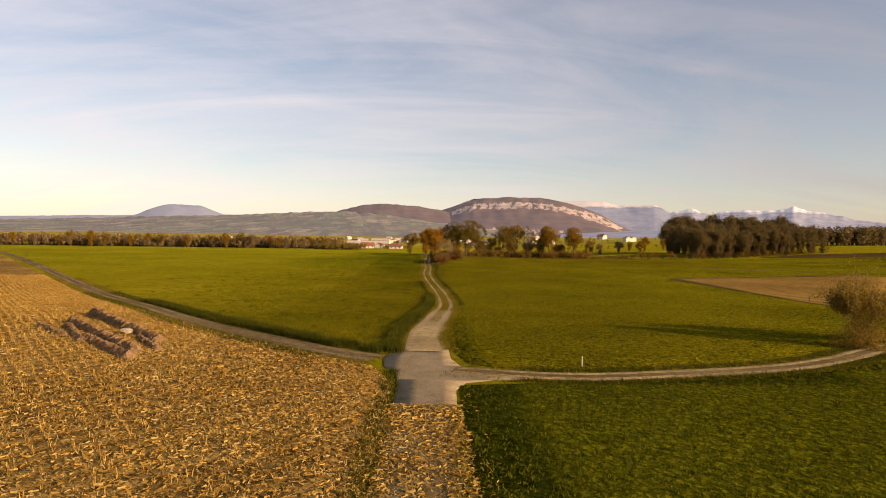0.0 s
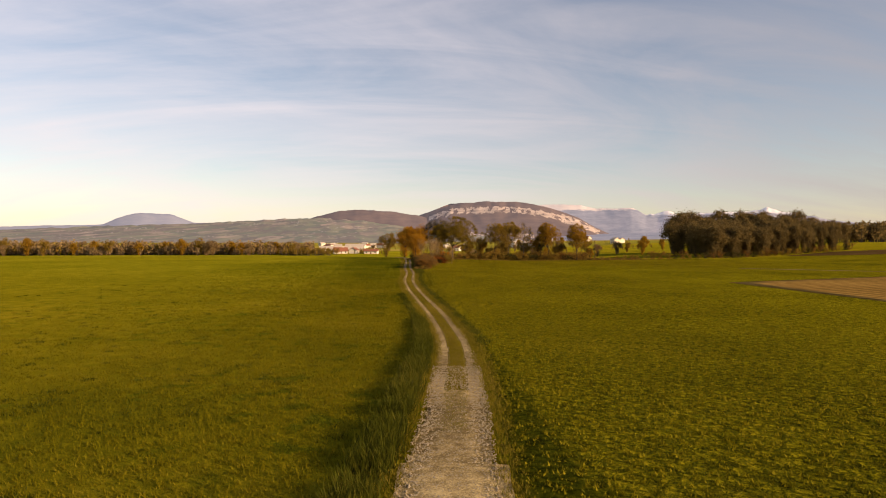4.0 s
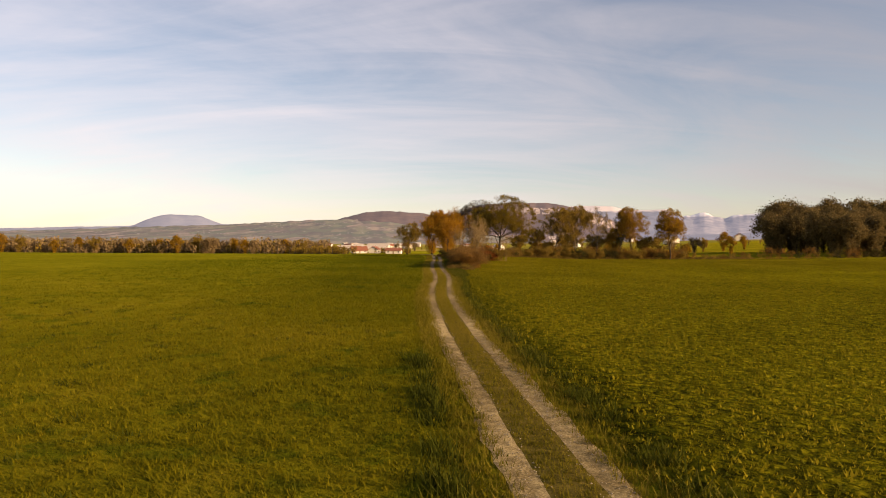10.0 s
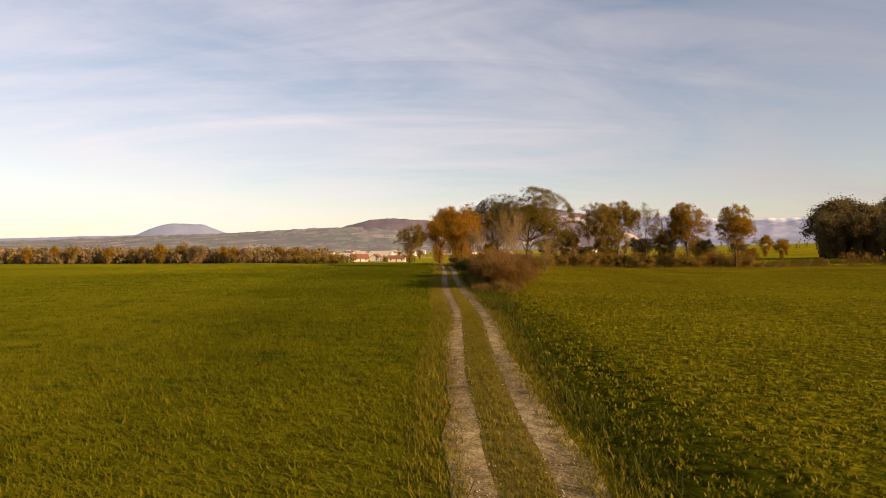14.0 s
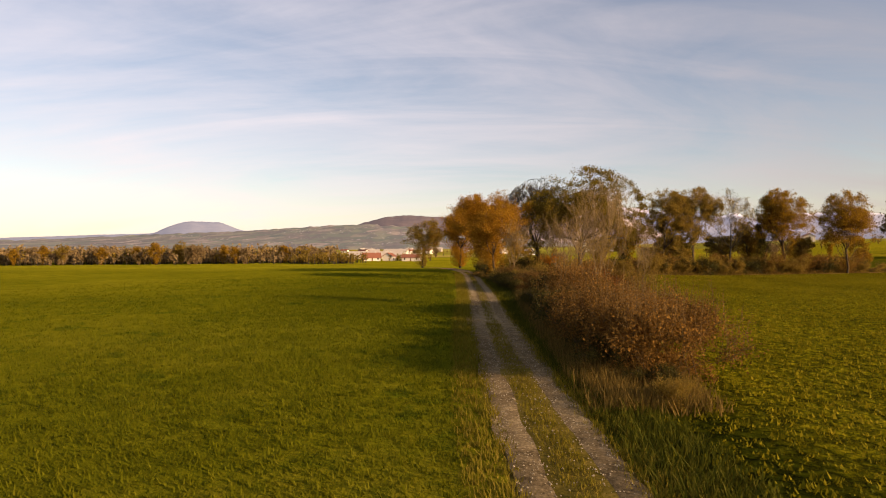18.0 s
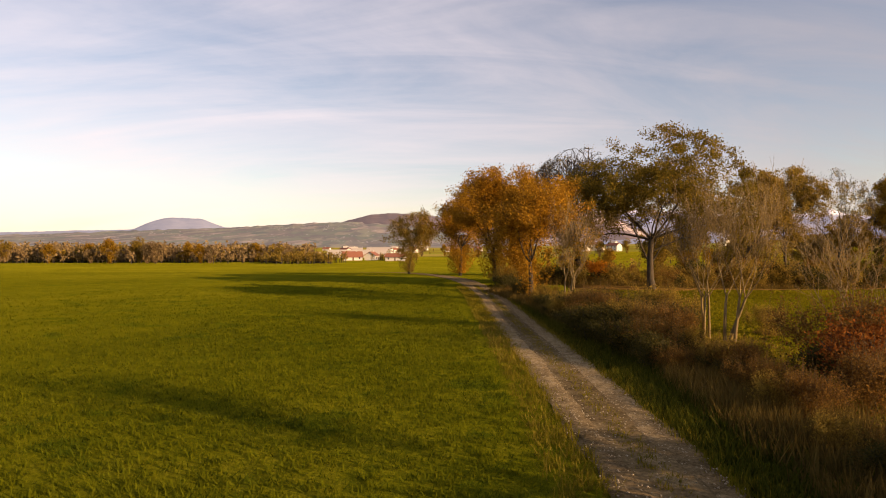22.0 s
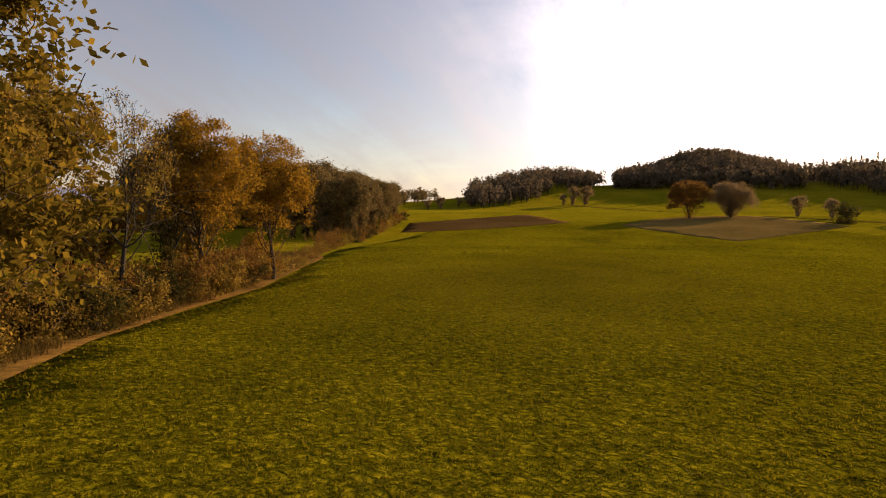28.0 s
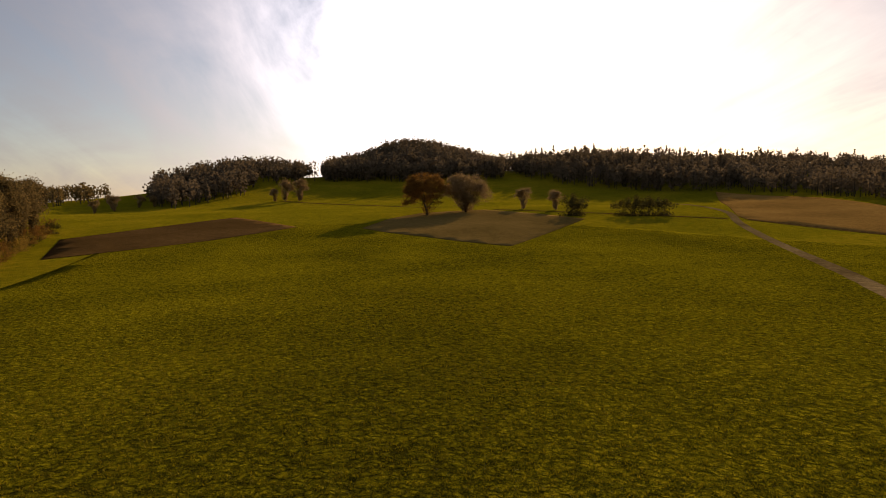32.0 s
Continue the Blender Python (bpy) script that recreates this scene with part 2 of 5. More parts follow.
def crop_cover(name, tint):
    """Young crop seen from above: rounded clumps, with the shade of the gaps between them painted in."""
    m, k = material(name)
    p = place(k)
    bent = k.vmath("ADD", p, k.n("ShaderNodeTexNoise", inputs={"Vector": p, "Scale": 1.5, "Detail": 2.0}).outputs[1])
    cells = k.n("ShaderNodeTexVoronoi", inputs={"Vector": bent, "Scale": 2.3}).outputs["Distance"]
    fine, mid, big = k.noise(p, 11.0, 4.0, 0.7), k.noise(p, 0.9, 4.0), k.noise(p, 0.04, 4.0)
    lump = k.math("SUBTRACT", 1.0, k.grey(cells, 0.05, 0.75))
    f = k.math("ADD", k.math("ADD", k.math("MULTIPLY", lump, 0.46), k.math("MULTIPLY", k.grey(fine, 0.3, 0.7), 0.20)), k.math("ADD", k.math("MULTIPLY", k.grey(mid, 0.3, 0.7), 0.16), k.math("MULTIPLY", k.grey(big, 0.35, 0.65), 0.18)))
    # the near-black lowest tone is gap shade put into the colour
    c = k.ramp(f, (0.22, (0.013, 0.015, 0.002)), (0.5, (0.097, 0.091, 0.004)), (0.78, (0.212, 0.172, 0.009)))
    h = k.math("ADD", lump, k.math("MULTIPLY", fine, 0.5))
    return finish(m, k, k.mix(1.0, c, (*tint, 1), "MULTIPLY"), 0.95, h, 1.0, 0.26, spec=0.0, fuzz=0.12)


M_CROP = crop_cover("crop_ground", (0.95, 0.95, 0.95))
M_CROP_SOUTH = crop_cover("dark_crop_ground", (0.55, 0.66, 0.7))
M_STUBBLE = soil("maize_stubble_ground", (0.060, 0.035, 0.011), (0.18, 0.110, 0.032), (0.35, 0.23, 0.073), 1.0, 0.06, 0.8, 0.95, 0.22, 37)
M_TAN = soil("tan_stubble_field", (0.10, 0.060, 0.016), (0.185, 0.110, 0.030), (0.29, 0.175, 0.048), 0.8, 0.05, 0.5, 0.95, 0.16, 60)
M_BROWNFIELD = soil("brown_stubble", (0.065, 0.048, 0.014), (0.115, 0.080, 0.024), (0.18, 0.122, 0.04), 0.9, 0.06, 0.7, 0.95, 0.16, 35)
M_PLOUGH = soil("ploughed_earth", (0.040, 0.024, 0.008), (0.072, 0.043, 0.015), (0.115, 0.070, 0.026), 0.9, 0.10, 0.9, 0.95, 0.2, 20)
M_CLOD = soil("turned_brown_clods", (0.075, 0.045, 0.022), (0.15, 0.090, 0.045), (0.24, 0.150, 0.080), 1.6, 0.08, 0.9)
M_GRAVEL = soil("pale_gravel", (0.075, 0.053, 0.022), (0.205, 0.150, 0.070), (0.45, 0.345, 0.17), 2.2, 0.05, 1.0)
M_SLAB = soil("worn_pale_asphalt", (0.135, 0.102, 0.062), (0.195, 0.152, 0.096), (0.255, 0.203, 0.132), 0.7, 0.008, 0.4)
M_RUT = soil("stony_brown_rut", (0.066, 0.047, 0.024), (0.150, 0.108, 0.058), (0.29, 0.218, 0.122), 1.8, 0.04, 0.9)
M_HEDGEPATH = soil("earth_and_gravel_track", (0.062, 0.044, 0.022), (0.135, 0.097, 0.050), (0.25, 0.186, 0.100), 1.5, 0.035, 0.8)
M_EARTHPATH = soil("earth_path", (0.055, 0.039, 0.015), (0.115, 0.083, 0.036), (0.21, 0.158, 0.078), 1.2, 0.03, 0.7)
M_VERGE = soil("dry_verge", (0.046, 0.036, 0.008), (0.094, 0.071, 0.014), (0.165, 0.118, 0.030), 1.6, 0.04, 0.6)
M_LEAFLITTER = soil("leaf_litter", (0.040, 0.026, 0.009), (0.082, 0.049, 0.014), (0.145, 0.078, 0.020), 1.6, 0.04, 0.6)
M_STONE = plain("limestone_chip", (0.30, 0.245, 0.165), 0.4, 9.0)
M_MEADOW_BLADE = tufty("meadow_blades", (0.056, 0.056, 0.003), (0.120, 0.104, 0.004), (0.208, 0.157, 0.011), 0.42, north=True)
M_CROP_BLADE = tufty("crop_blades", (0.044, 0.042, 0.003), (0.134, 0.115, 0.005), (0.238, 0.184, 0.012), 0.36)
M_SOUTH_BLADE = tufty("dark_crop_blades", (0.032, 0.036, 0.003), (0.072, 0.078, 0.005), (0.155, 0.138, 0.010), 0.38)
M_DRY_BLADE = tufty("dry_verge_blades", (0.070, 0.066, 0.005), (0.135, 0.108, 0.010), (0.24, 0.168, 0.028))
M_BRUSH = tufty("dead_brush", (0.045, 0.034, 0.009), (0.110, 0.072, 0.018), (0.23, 0.145, 0.036))
M_WEED = tufty("ditch_weeds", (0.022, 0.028, 0.003), (0.050, 0.055, 0.005), (0.115, 0.095, 0.014))
M_STRAW = leafy("maize_straw", (0.18, 0.092, 0.016), (0.36, 0.212, 0.045), (0.62, 0.42, 0.14), 0.25)
M_BARK = bark("oak_bark", (0.030, 0.022, 0.013), (0.085, 0.062, 0.038))
M_BARK_PALE = bark("pale_ash_bark", (0.095, 0.066, 0.026), (0.24, 0.166, 0.072))
M_BARK_TWIG = bark("brown_twigs", (0.050, 0.029, 0.009), (0.115, 0.068, 0.020))
M_BARK_ASH = bark("grey_ash_bark", (0.095, 0.064, 0.025), (0.25, 0.170, 0.072))
M_BARK_DARK = bark("ivy_dark_bark", (0.018, 0.016, 0.012), (0.05, 0.042, 0.03))
L_OAK = leafy("oak_leaves", (0.068, 0.055, 0.009), (0.150, 0.106, 0.015), (0.29, 0.182, 0.026), 0.52)
L_GOLD = leafy("golden_leaves", (0.12, 0.074, 0.010), (0.25, 0.140, 0.015), (0.40, 0.220, 0.024), 0.52)
L_ORANGE = leafy("orange_leaves", (0.13, 0.068, 0.010), (0.28, 0.138, 0.014), (0.47, 0.235, 0.022), 0.5)
L_OLIVE = leafy("olive_brown_leaves", (0.10, 0.074, 0.016), (0.22, 0.146, 0.027), (0.36, 0.226, 0.042), 0.55)
L_RUST = leafy("rust_leaves", (0.075, 0.040, 0.012), (0.155, 0.078, 0.019), (0.28, 0.145, 0.030), 0.45)
L_RED = leafy("red_leaves", (0.082, 0.028, 0.008), (0.175, 0.054, 0.012), (0.29, 0.104, 0.018), 0.45)
L_FLAME = leafy("flame_leaves", (0.30, 0.10, 0.010), (0.46, 0.155, 0.012), (0.58, 0.22, 0.018))
L_BRAMBLE = leafy("bramble_leaves", (0.026, 0.026, 0.007), (0.052, 0.046, 0.012), (0.100, 0.074, 0.018))
L_DARK = leafy("dark_wood_leaves", (0.066, 0.052, 0.022), (0.130, 0.094, 0.036), (0.22, 0.148, 0.054), 0.4)
L_HILLWOOD = leafy("hill_wood_leaves", (0.092, 0.072, 0.046), (0.115, 0.088, 0.055), (0.14, 0.106, 0.064), 0.35)
L_BROWNWOOD = leafy("brown_wood_leaves", (0.13, 0.088, 0.046), (0.205, 0.140, 0.066), (0.30, 0.205, 0.090), 0.4)
M_PLASTER = plain("cream_plaster", (0.58, 0.52, 0.41), 0.12, 1.5)
M_WHITE = plain("white_plaster", (0.54, 0.50, 0.43), 0.1, 1.5)
M_ROOF_RED = plain("red_roof_tiles", (0.24, 0.092, 0.055), 0.35, 2.0)
M_ROOF_GREY = plain("grey_roof_sheet", (0.42, 0.36, 0.30), 0.25, 1.0)
M_GLASS_DARK = plain("dark_window_glass", (0.03, 0.035, 0.04), 0.2, 1.0, 0.1)
M_DOORWOOD = plain("brown_wood_door", (0.14, 0.08, 0.04), 0.3, 3.0)
M_POSTWOOD = plain("weathered_post_wood", (0.55, 0.50, 0.40), 0.35, 8.0)

# ---- mesh helpers ----


def sm(a, b, v):
    u = np.clip((v - a) / (b - a), 0, 1)
    return u * u * (3 - 2 * u)


def terrain(x, y):
    """Height of the ground."""
    x, y = np.asarray(x, float), np.asarray(y, float)
    z = 2.2 * (1 - sm(55, 120, y)) + 0.15
    z = z + 1.25 * sm(140, 240, y) * (1 - sm(5, 45, x))
    z = z - 6.3 * sm(300, 500, y) * (1 - sm(60, 160, x))
    near = 1 - sm(900, 2200, np.hypot(x, y - 200))
    rise = 8 * sm(150, 330, x) + 22 * sm(330, 600, x) * (1 - 0.75 * sm(320, 560, y)) * (0.6 + 0.4 * sm(-250, 60, y))
    for hx, hy, rx, ry, h in ((510, 370, 70, 42, 8), (640, 235, 100, 58, 25), (560, 105, 90, 55, 9), (520, -60, 130, 110, 9)):
        rise = rise + h * np.exp(-(((x - hx) / rx) ** 2) - ((y - hy) / ry) ** 2)
    z = z + near * rise
    return z


def ground(x, y):
    return float(terrain(x, y))


def mesh_object(name, verts, faces, mats, parent=None, index=None, smooth=False, label=""):
    me = bpy.data.meshes.new(name)
    verts = np.asarray(verts, np.float32).reshape(-1, 3)
    if isinstance(faces, np.ndarray):
        n, k = faces.shape
        me.vertices.add(len(verts))
        me.vertices.foreach_set("co", verts.ravel())
        me.loops.add(n * k)
        me.loops.foreach_set("vertex_index", faces.astype(np.int32).ravel())
        me.polygons.add(n)
        me.polygons.foreach_set("loop_start", np.arange(0, n * k, k, dtype=np.int32))
        me.update(calc_edges=True)
    else:
        me.from_pydata(verts.tolist(), [], faces)
    for m in mats if isinstance(mats, (list, tuple)) else [mats]:
        me.materials.append(m)
    if index is not None:
        me.polygons.foreach_set("material_index", np.asarray(index, np.int32))
    if smooth:
        me.polygons.foreach_set("use_smooth", np.ones(len(me.polygons), bool))
    me.update()
    ob = new(name, me)
    if parent is not None:
        ob.parent = parent
    if label:
        tagged(ob, label)
    return ob


def bm_object(name, bm, mats, parent=None, label="", smooth=False):
    me = bpy.data.meshes.new(name)
    bm.to_mesh(me)
    bm.free()
    for m in mats if isinstance(mats, (list, tuple)) else [mats]:
        me.materials.append(m)
    if smooth:
        me.polygons.foreach_set("use_smooth", np.ones(len(me.polygons), bool))
    ob = new(name, me)
    if parent is not None:
        ob.parent = parent
    if label:
        tagged(ob, label)
    return ob


def patch(name, outline, mat, step=5.0, lift=0.05, rough=0.0):
    """A piece of ground cover: an outline in plan, laid onto the terrain."""
    bm = bmesh.new()
    face = bm.faces.new([bm.verts.new((x, y, 0)) for x, y in outline])
    bmesh.ops.inset_individual(bm, faces=[face], thickness=0.35)
    xs, ys = [p[0] for p in outline], [p[1] for p in outline]
    for axis, lo, hi in ((0, min(xs), max(xs)), (1, min(ys), max(ys))):
        v = lo + step
        while v < hi:
            co, no = ((v, 0, 0), (1, 0, 0)) if axis == 0 else ((0, v, 0), (0, 1, 0))
            bmesh.ops.bisect_plane(bm, geom=bm.verts[:] + bm.edges[:] + bm.faces[:], plane_co=co, plane_no=no)
            v += step
    bmesh.ops.triangulate(bm, faces=bm.faces[:])
    for v in bm.verts:
        v.co.z = ground(v.co.x, v.co.y) + (-0.03 if v.is_boundary else lift)
    bmesh.ops.recalc_face_normals(bm, faces=bm.faces[:])
    if bm.faces and sum(f.normal.z for f in bm.faces) < 0:
        bmesh.ops.reverse_faces(bm, faces=bm.faces[:])
    for f in bm.faces:
        f.smooth = not any(v.is_boundary for v in f.verts)
    return bm_object(name, bm, mat)


def curve_points(keys, step=1.0):
    """A smooth line in plan through the keys."""
    k = np.array(keys, float)
    d = np.r_[0, np.cumsum(np.hypot(*np.diff(k, axis=0).T))]
    s = np.arange(0, d[-1], step)
    m = np.gradient(k, d, axis=0)
    out = []
    for v in s:
        i = min(np.searchsorted(d, v, side="right") - 1, len(d) - 2)
        h = d[i + 1] - d[i]
        u = (v - d[i]) / h
        out.append((2 * u**3 - 3 * u**2 + 1) * k[i] + (u**3 - 2 * u**2 + u) * h * m[i] + (-2 * u**3 + 3 * u**2) * k[i + 1] + (u**3 - u**2) * h * m[i + 1])
    return np.array(out)


def strip(name, line, offset, width, mat, lift=0.07, rng=None, crown=0.0, ragged=0.06):
    """A ribbon of road beside a line: offset to its right, with ragged edges."""
    d = np.gradient(line, axis=0)
    d /= np.linalg.norm(d, axis=1)[:, None]
    side = np.c_[d[:, 1], -d[:, 0]]
    across = np.array([-0.5, -0.25, 0.0, 0.25, 0.5])
    n, k = len(line), len(across)
    wob = np.zeros((n, 2))
    if rng is not None:
        wob = rng.normal(0, ragged, (n, 2))
        wob[1:-1] = (wob[:-2] + wob[1:-1] + wob[2:]) / 2.4
    verts = []
    for j, a in enumerate(across):
        off = offset + a * width + (wob[:, 0] if j == 0 else wob[:, 1] if j == k - 1 else 0)
        p = line + side * np.asarray(off).reshape(-1, 1)
        z = terrain(p[:, 0], p[:, 1]) + lift - crown * (1 - (2 * a) ** 2) - (0.05 if j in (0, k - 1) else 0)
        verts.append(np.c_[p, z])
    verts = np.stack(verts, 1).reshape(-1, 3)
    i = np.arange(n - 1)[:, None] * k + np.arange(k - 1)[None]
    faces = np.stack([i, i + 1, i + k + 1, i + k], -1).reshape(-1, 4)
    return mesh_object(name, verts, faces, mat, smooth=True)


def blades(name, spots, mat, count, height, width, rng, spread=0.07, lean=0.5):
    """Tufts of blades: a triangle each, on the ground at the spots."""
    n = len(spots)
    base = np.repeat(spots, count, 0) + rng.normal(0, spread, (n * count, 2))
    z = terrain(base[:, 0], base[:, 1])
    size = np.repeat(rng.uniform(0.6, 1.35, n), count)
    a = rng.uniform(0, 2 * math.pi, n * count)
    h = height * size * rng.uniform(0.6, 1.25, n * count)
    wd = width * rng.uniform(0.7, 1.3, n * count)
    dx, dy = np.cos(a), np.sin(a)
    tip = rng.uniform(0.1, 1.0, n * count) * lean * h / 0.5
    va = np.c_[base[:, 0] - dy * wd / 2, base[:, 1] + dx * wd / 2, z]
    vb = np.c_[base[:, 0] + dy * wd / 2, base[:, 1] - dx * wd / 2, z]
    vc = np.c_[base[:, 0] + dx * tip, base[:, 1] + dy * tip, z + h]
    verts = np.stack([va, vb, vc], 1).reshape(-1, 3)
    ob = mesh_object(name, verts, np.arange(len(verts)).reshape(-1, 3), mat)
    return tagged(ob, kind="stuff")


def tubes(segs, sides=5):
    """Tapered tubes from rows of (p0, p1, r0, r1)."""
    s = np.asarray(segs, float)
    p0, p1, r0, r1 = s[:, 0:3], s[:, 3:6], s[:, 6], s[:, 7]
    d = p1 - p0
    d /= np.linalg.norm(d, axis=1)[:, None] + 1e-9
    p1 = p1 + d * np.linalg.norm(p1 - p0, axis=1)[:, None] * 0.05
    ref = np.where(np.abs(d[:, 2:3]) > 0.9, np.array([[1.0, 0, 0]]), np.array([[0, 0, 1.0]]))
    u = np.cross(d, ref)
    u /= np.linalg.norm(u, axis=1)[:, None]
    v = np.cross(d, u)
    ang = np.arange(sides) * 2 * math.pi / sides
    ring = u[:, None] * np.cos(ang)[None, :, None] + v[:, None] * np.sin(ang)[None, :, None]
    verts = np.concatenate([p0[:, None] + ring * r0[:, None, None], p1[:, None] + ring * r1[:, None, None]], 1).reshape(-1, 3)
    i = np.arange(len(s))[:, None] * 2 * sides
    j = np.arange(sides)[None]
    k = (j + 1) % sides
    faces = np.stack([i + j, i + k, i + sides + k, i + sides + j], -1).reshape(-1, 4)
    return verts, faces


def leaf_quads(centres, size, rng, flat=0.0):
    """Small diamond leaves turned at random."""
    n = len(centres)
    a = rng.normal(size=(n, 3))
    a[:, 2] *= 1 - flat
    a /= np.linalg.norm(a, axis=1)[:, None]
    b = np.cross(a, rng.normal(size=(n, 3)))
    b /= np.linalg.norm(b, axis=1)[:, None] + 1e-9
    s = size * rng.uniform(0.6, 1.4, n)[:, None]
    verts = np.stack([centres - a * s * 0.5, centres + b * s * 0.32, centres + a * s * 0.5, centres - b * s * 0.32], 1).reshape(-1, 3)
    return verts, np.arange(4 * n).reshape(-1, 4)


def grow(rng, trunk, levels, first, fork, wide, up, shrink=0.72, stems=1, lean=0.15, wander=0.16, skirt=0):
    """Limbs of a tree: segments with radii and level, and the points of its twigs."""
    segs, twigs = [], []

    def limb(p, d, length, r, level):
        n = 4 if level < 2 else 3
        step = length / n
        for i in range(n):
            d = d + rng.normal(0, wander if level else wander * 0.4, 3) + np.array([0, 0, up * (0.4 if level else 0.1)])
            d = d / np.linalg.norm(d)
            q = p + d * step
            r2 = r * (0.90 if level == 0 else 0.82)
            segs.append((*p, *q, r, r2, level))
            if level >= levels - 1:
                twigs.append(q)
            elif level == 0 and i > 0:
                for _ in range(skirt):
                    child(q, d, length * rng.uniform(0.55, 0.9), r2 * 0.38, 2)
            elif level > 0 and i > 0 and rng.random() < 0.75:
                child(q, d, length * shrink * rng.uniform(0.5, 0.85), r2 * 0.55, level + 1)
            p, r = q, r2
        if level < levels:
            k = first if level == 0 else rng.integers(2, fork + 1)
            turn = rng.uniform(0, 6.28)
            for j in range(k):
                child(p, d, length * (shrink if level else 1.0) * rng.uniform(0.75, 1.1), r * (0.62 if level else 0.55), level + 1, turn + j * 6.283 / k)

    def child(p, d, length, r, level, turn=None):
        turn = rng.uniform(0, 6.28) if turn is None else turn + rng.normal(0, 0.3)
        u = np.cross(d, (0.3, 0.2, 1.0) if abs(d[2]) < 0.9 else (1.0, 0.1, 0))
        u /= np.linalg.norm(u)
        v = np.cross(d, u)
        a = wide * rng.uniform(0.55, 1.25)
        nd = d * math.cos(a) + (u * math.cos(turn) + v * math.sin(turn)) * math.sin(a)
        limb(p, nd / np.linalg.norm(nd), length, max(r, 0.008), level)

    for s in range(stems):
        d = np.array([rng.normal(0, lean), rng.normal(0, lean), 1.0])
        off = rng.normal(0, 0.12 * (stems - 1) ** 0.5, 3) * np.array([1, 1, 0])
        limb(off, d / np.linalg.norm(d), trunk, 1.0, 0)
    return np.array(segs), np.array(twigs)


def tree(name, seed, height, width, radius, leaves, size, leaf_mat, bark_mat, trunk=4.0, levels=4, first=5, fork=3, wide=0.75, up=0.12, stems=1, lean=0.1,
         low=0, wander=0.16, clump=0.35, puff=60, dome=True, minr=0.012, bottom=0.0, skirt=0, label="", category="tree", group=""):
    """A tree under an Empty: trunk with limbs, and a crown of leaves at its twigs."""
    rng = np.random.default_rng(seed)
    segs, twigs = grow(rng, trunk, levels, first, fork, wide, up, stems=stems, lean=lean, wander=wander, skirt=skirt)
    top = max(np.percentile(twigs[:, 2], 98.5), 0.1)
    reach = np.percentile(np.abs(twigs[:, :2]), 95)
    sx, sz = width / 2 / reach, height / top
    scale = np.array([sx, sx, sz])
    twigs = twigs * scale
    mid, half = np.array((0, 0, height * 0.60)), np.array((width * 0.5, width * 0.5, height * 0.41))

    def rounded(p):
        """Pull what sticks out of the crown's outline back to it."""
        q = np.linalg.norm((p - mid) / half, axis=1)
        out = (q > 1) & (p[:, 2] > height * 0.5)
        p = p.copy()
        p[out] = mid + (p[out] - mid) / (q[out] ** 0.85)[:, None]
        return p

    base = new(name)
    base.empty_display_size = 0.5
    rows = np.c_[segs[:, 0:3] * scale, segs[:, 3:6] * scale, np.maximum(segs[:, 6:8] * radius, minr)]
    if dome:
        rows[:, 0:3], rows[:, 3:6], twigs = rounded(rows[:, 0:3]), rounded(rows[:, 3:6]), rounded(twigs)
    thick = segs[:, 8] <= 1
    va, fa = tubes(rows[thick], 7)
    # flare at the root
    va[:, :2] *= (1 + 0.12 * np.exp(-va[:, 2] / (radius * 1.2 + 1e-6)))[:, None] if stems == 1 else 1.0
    va[:, 2] = np.where(va[:, 2] < 0.02, -0.15, va[:, 2])
    mesh_object("trunk", va, fa, bark_mat, base, smooth=True)
    if (~thick).any():
        vb, fb = tubes(rows[~thick], 3)
        mesh_object("branchwork", vb, fb, bark_mat, base)
    if leaves:
        heads = twigs[rng.permutation(len(twigs))[: max(30, leaves // puff)]]
        if dome:
            k = int(len(heads) * 0.28)
            a = rng.normal(size=(k, 3))
            a[:, 2] = np.abs(a[:, 2]) * 1.1 - 0.45
            a /= np.linalg.norm(a, axis=1)[:, None]
            swell = 1 + 0.16 * np.sin(3 * np.arctan2(a[:, 1], a[:, 0]) + seed) * (1 - np.abs(a[:, 2]))
            heads = np.r_[heads, mid + a * half * (rng.uniform(0.55, 0.97, k) * swell)[:, None]]
        pick = heads[rng.integers(0, len(heads), leaves)]
        pick = pick + rng.normal(0, clump, (leaves, 3)) * np.array([1, 1, 0.75])
        pick = pick[pick[:, 2] > bottom]
        if low:
            v = rng.random(low) ** 0.8
            a = rng.uniform(0, 6.28, low)
            r = width * 0.32 * np.sqrt(rng.random(low)) * (0.42 + 0.68 * v) * (0.75 + 0.35 * np.sin(a * 3 + seed + 5 * v))
            pick = np.r_[pick, np.c_[r * np.cos(a), r * np.sin(a), 0.4 + v * height * 0.48]]
        vl, fl = leaf_quads(pick, size, rng)
        mesh_object("crown", vl, fl, leaf_mat, base)
    return tagged(base, label, category, group)


def at(ob, x, y, turn=0.0, scale=1.0, sink=0.0):
    ob.location = (x, y, ground(x, y) - sink)
    ob.rotation_euler = (0, 0, turn)
    ob.scale = (scale, scale, scale)
    return ob


def again(ob, x, y, turn=0.0, scale=1.0, label=""):
    c = copy_thing(ob, Matrix.Translation((x, y, ground(x, y))) @ Matrix.Rotation(turn, 4, "Z"))
    c.scale = (scale, scale, scale)
    if label:
        c["label"] = label
    return c


# ---- the ground and its covers ----


def spaced(lo, hi, step, far):
    """Even steps between lo and hi, growing ones outside."""
    inner = np.arange(lo, hi + step, step)
    out, d = [], step
    while (out[-1] if out else 0) < far:
        d *= 1.22
        out.append((out[-1] if out else 0) + d)
    out = np.array(out)
    return np.r_[lo - out[::-1], inner, inner[-1] + out]


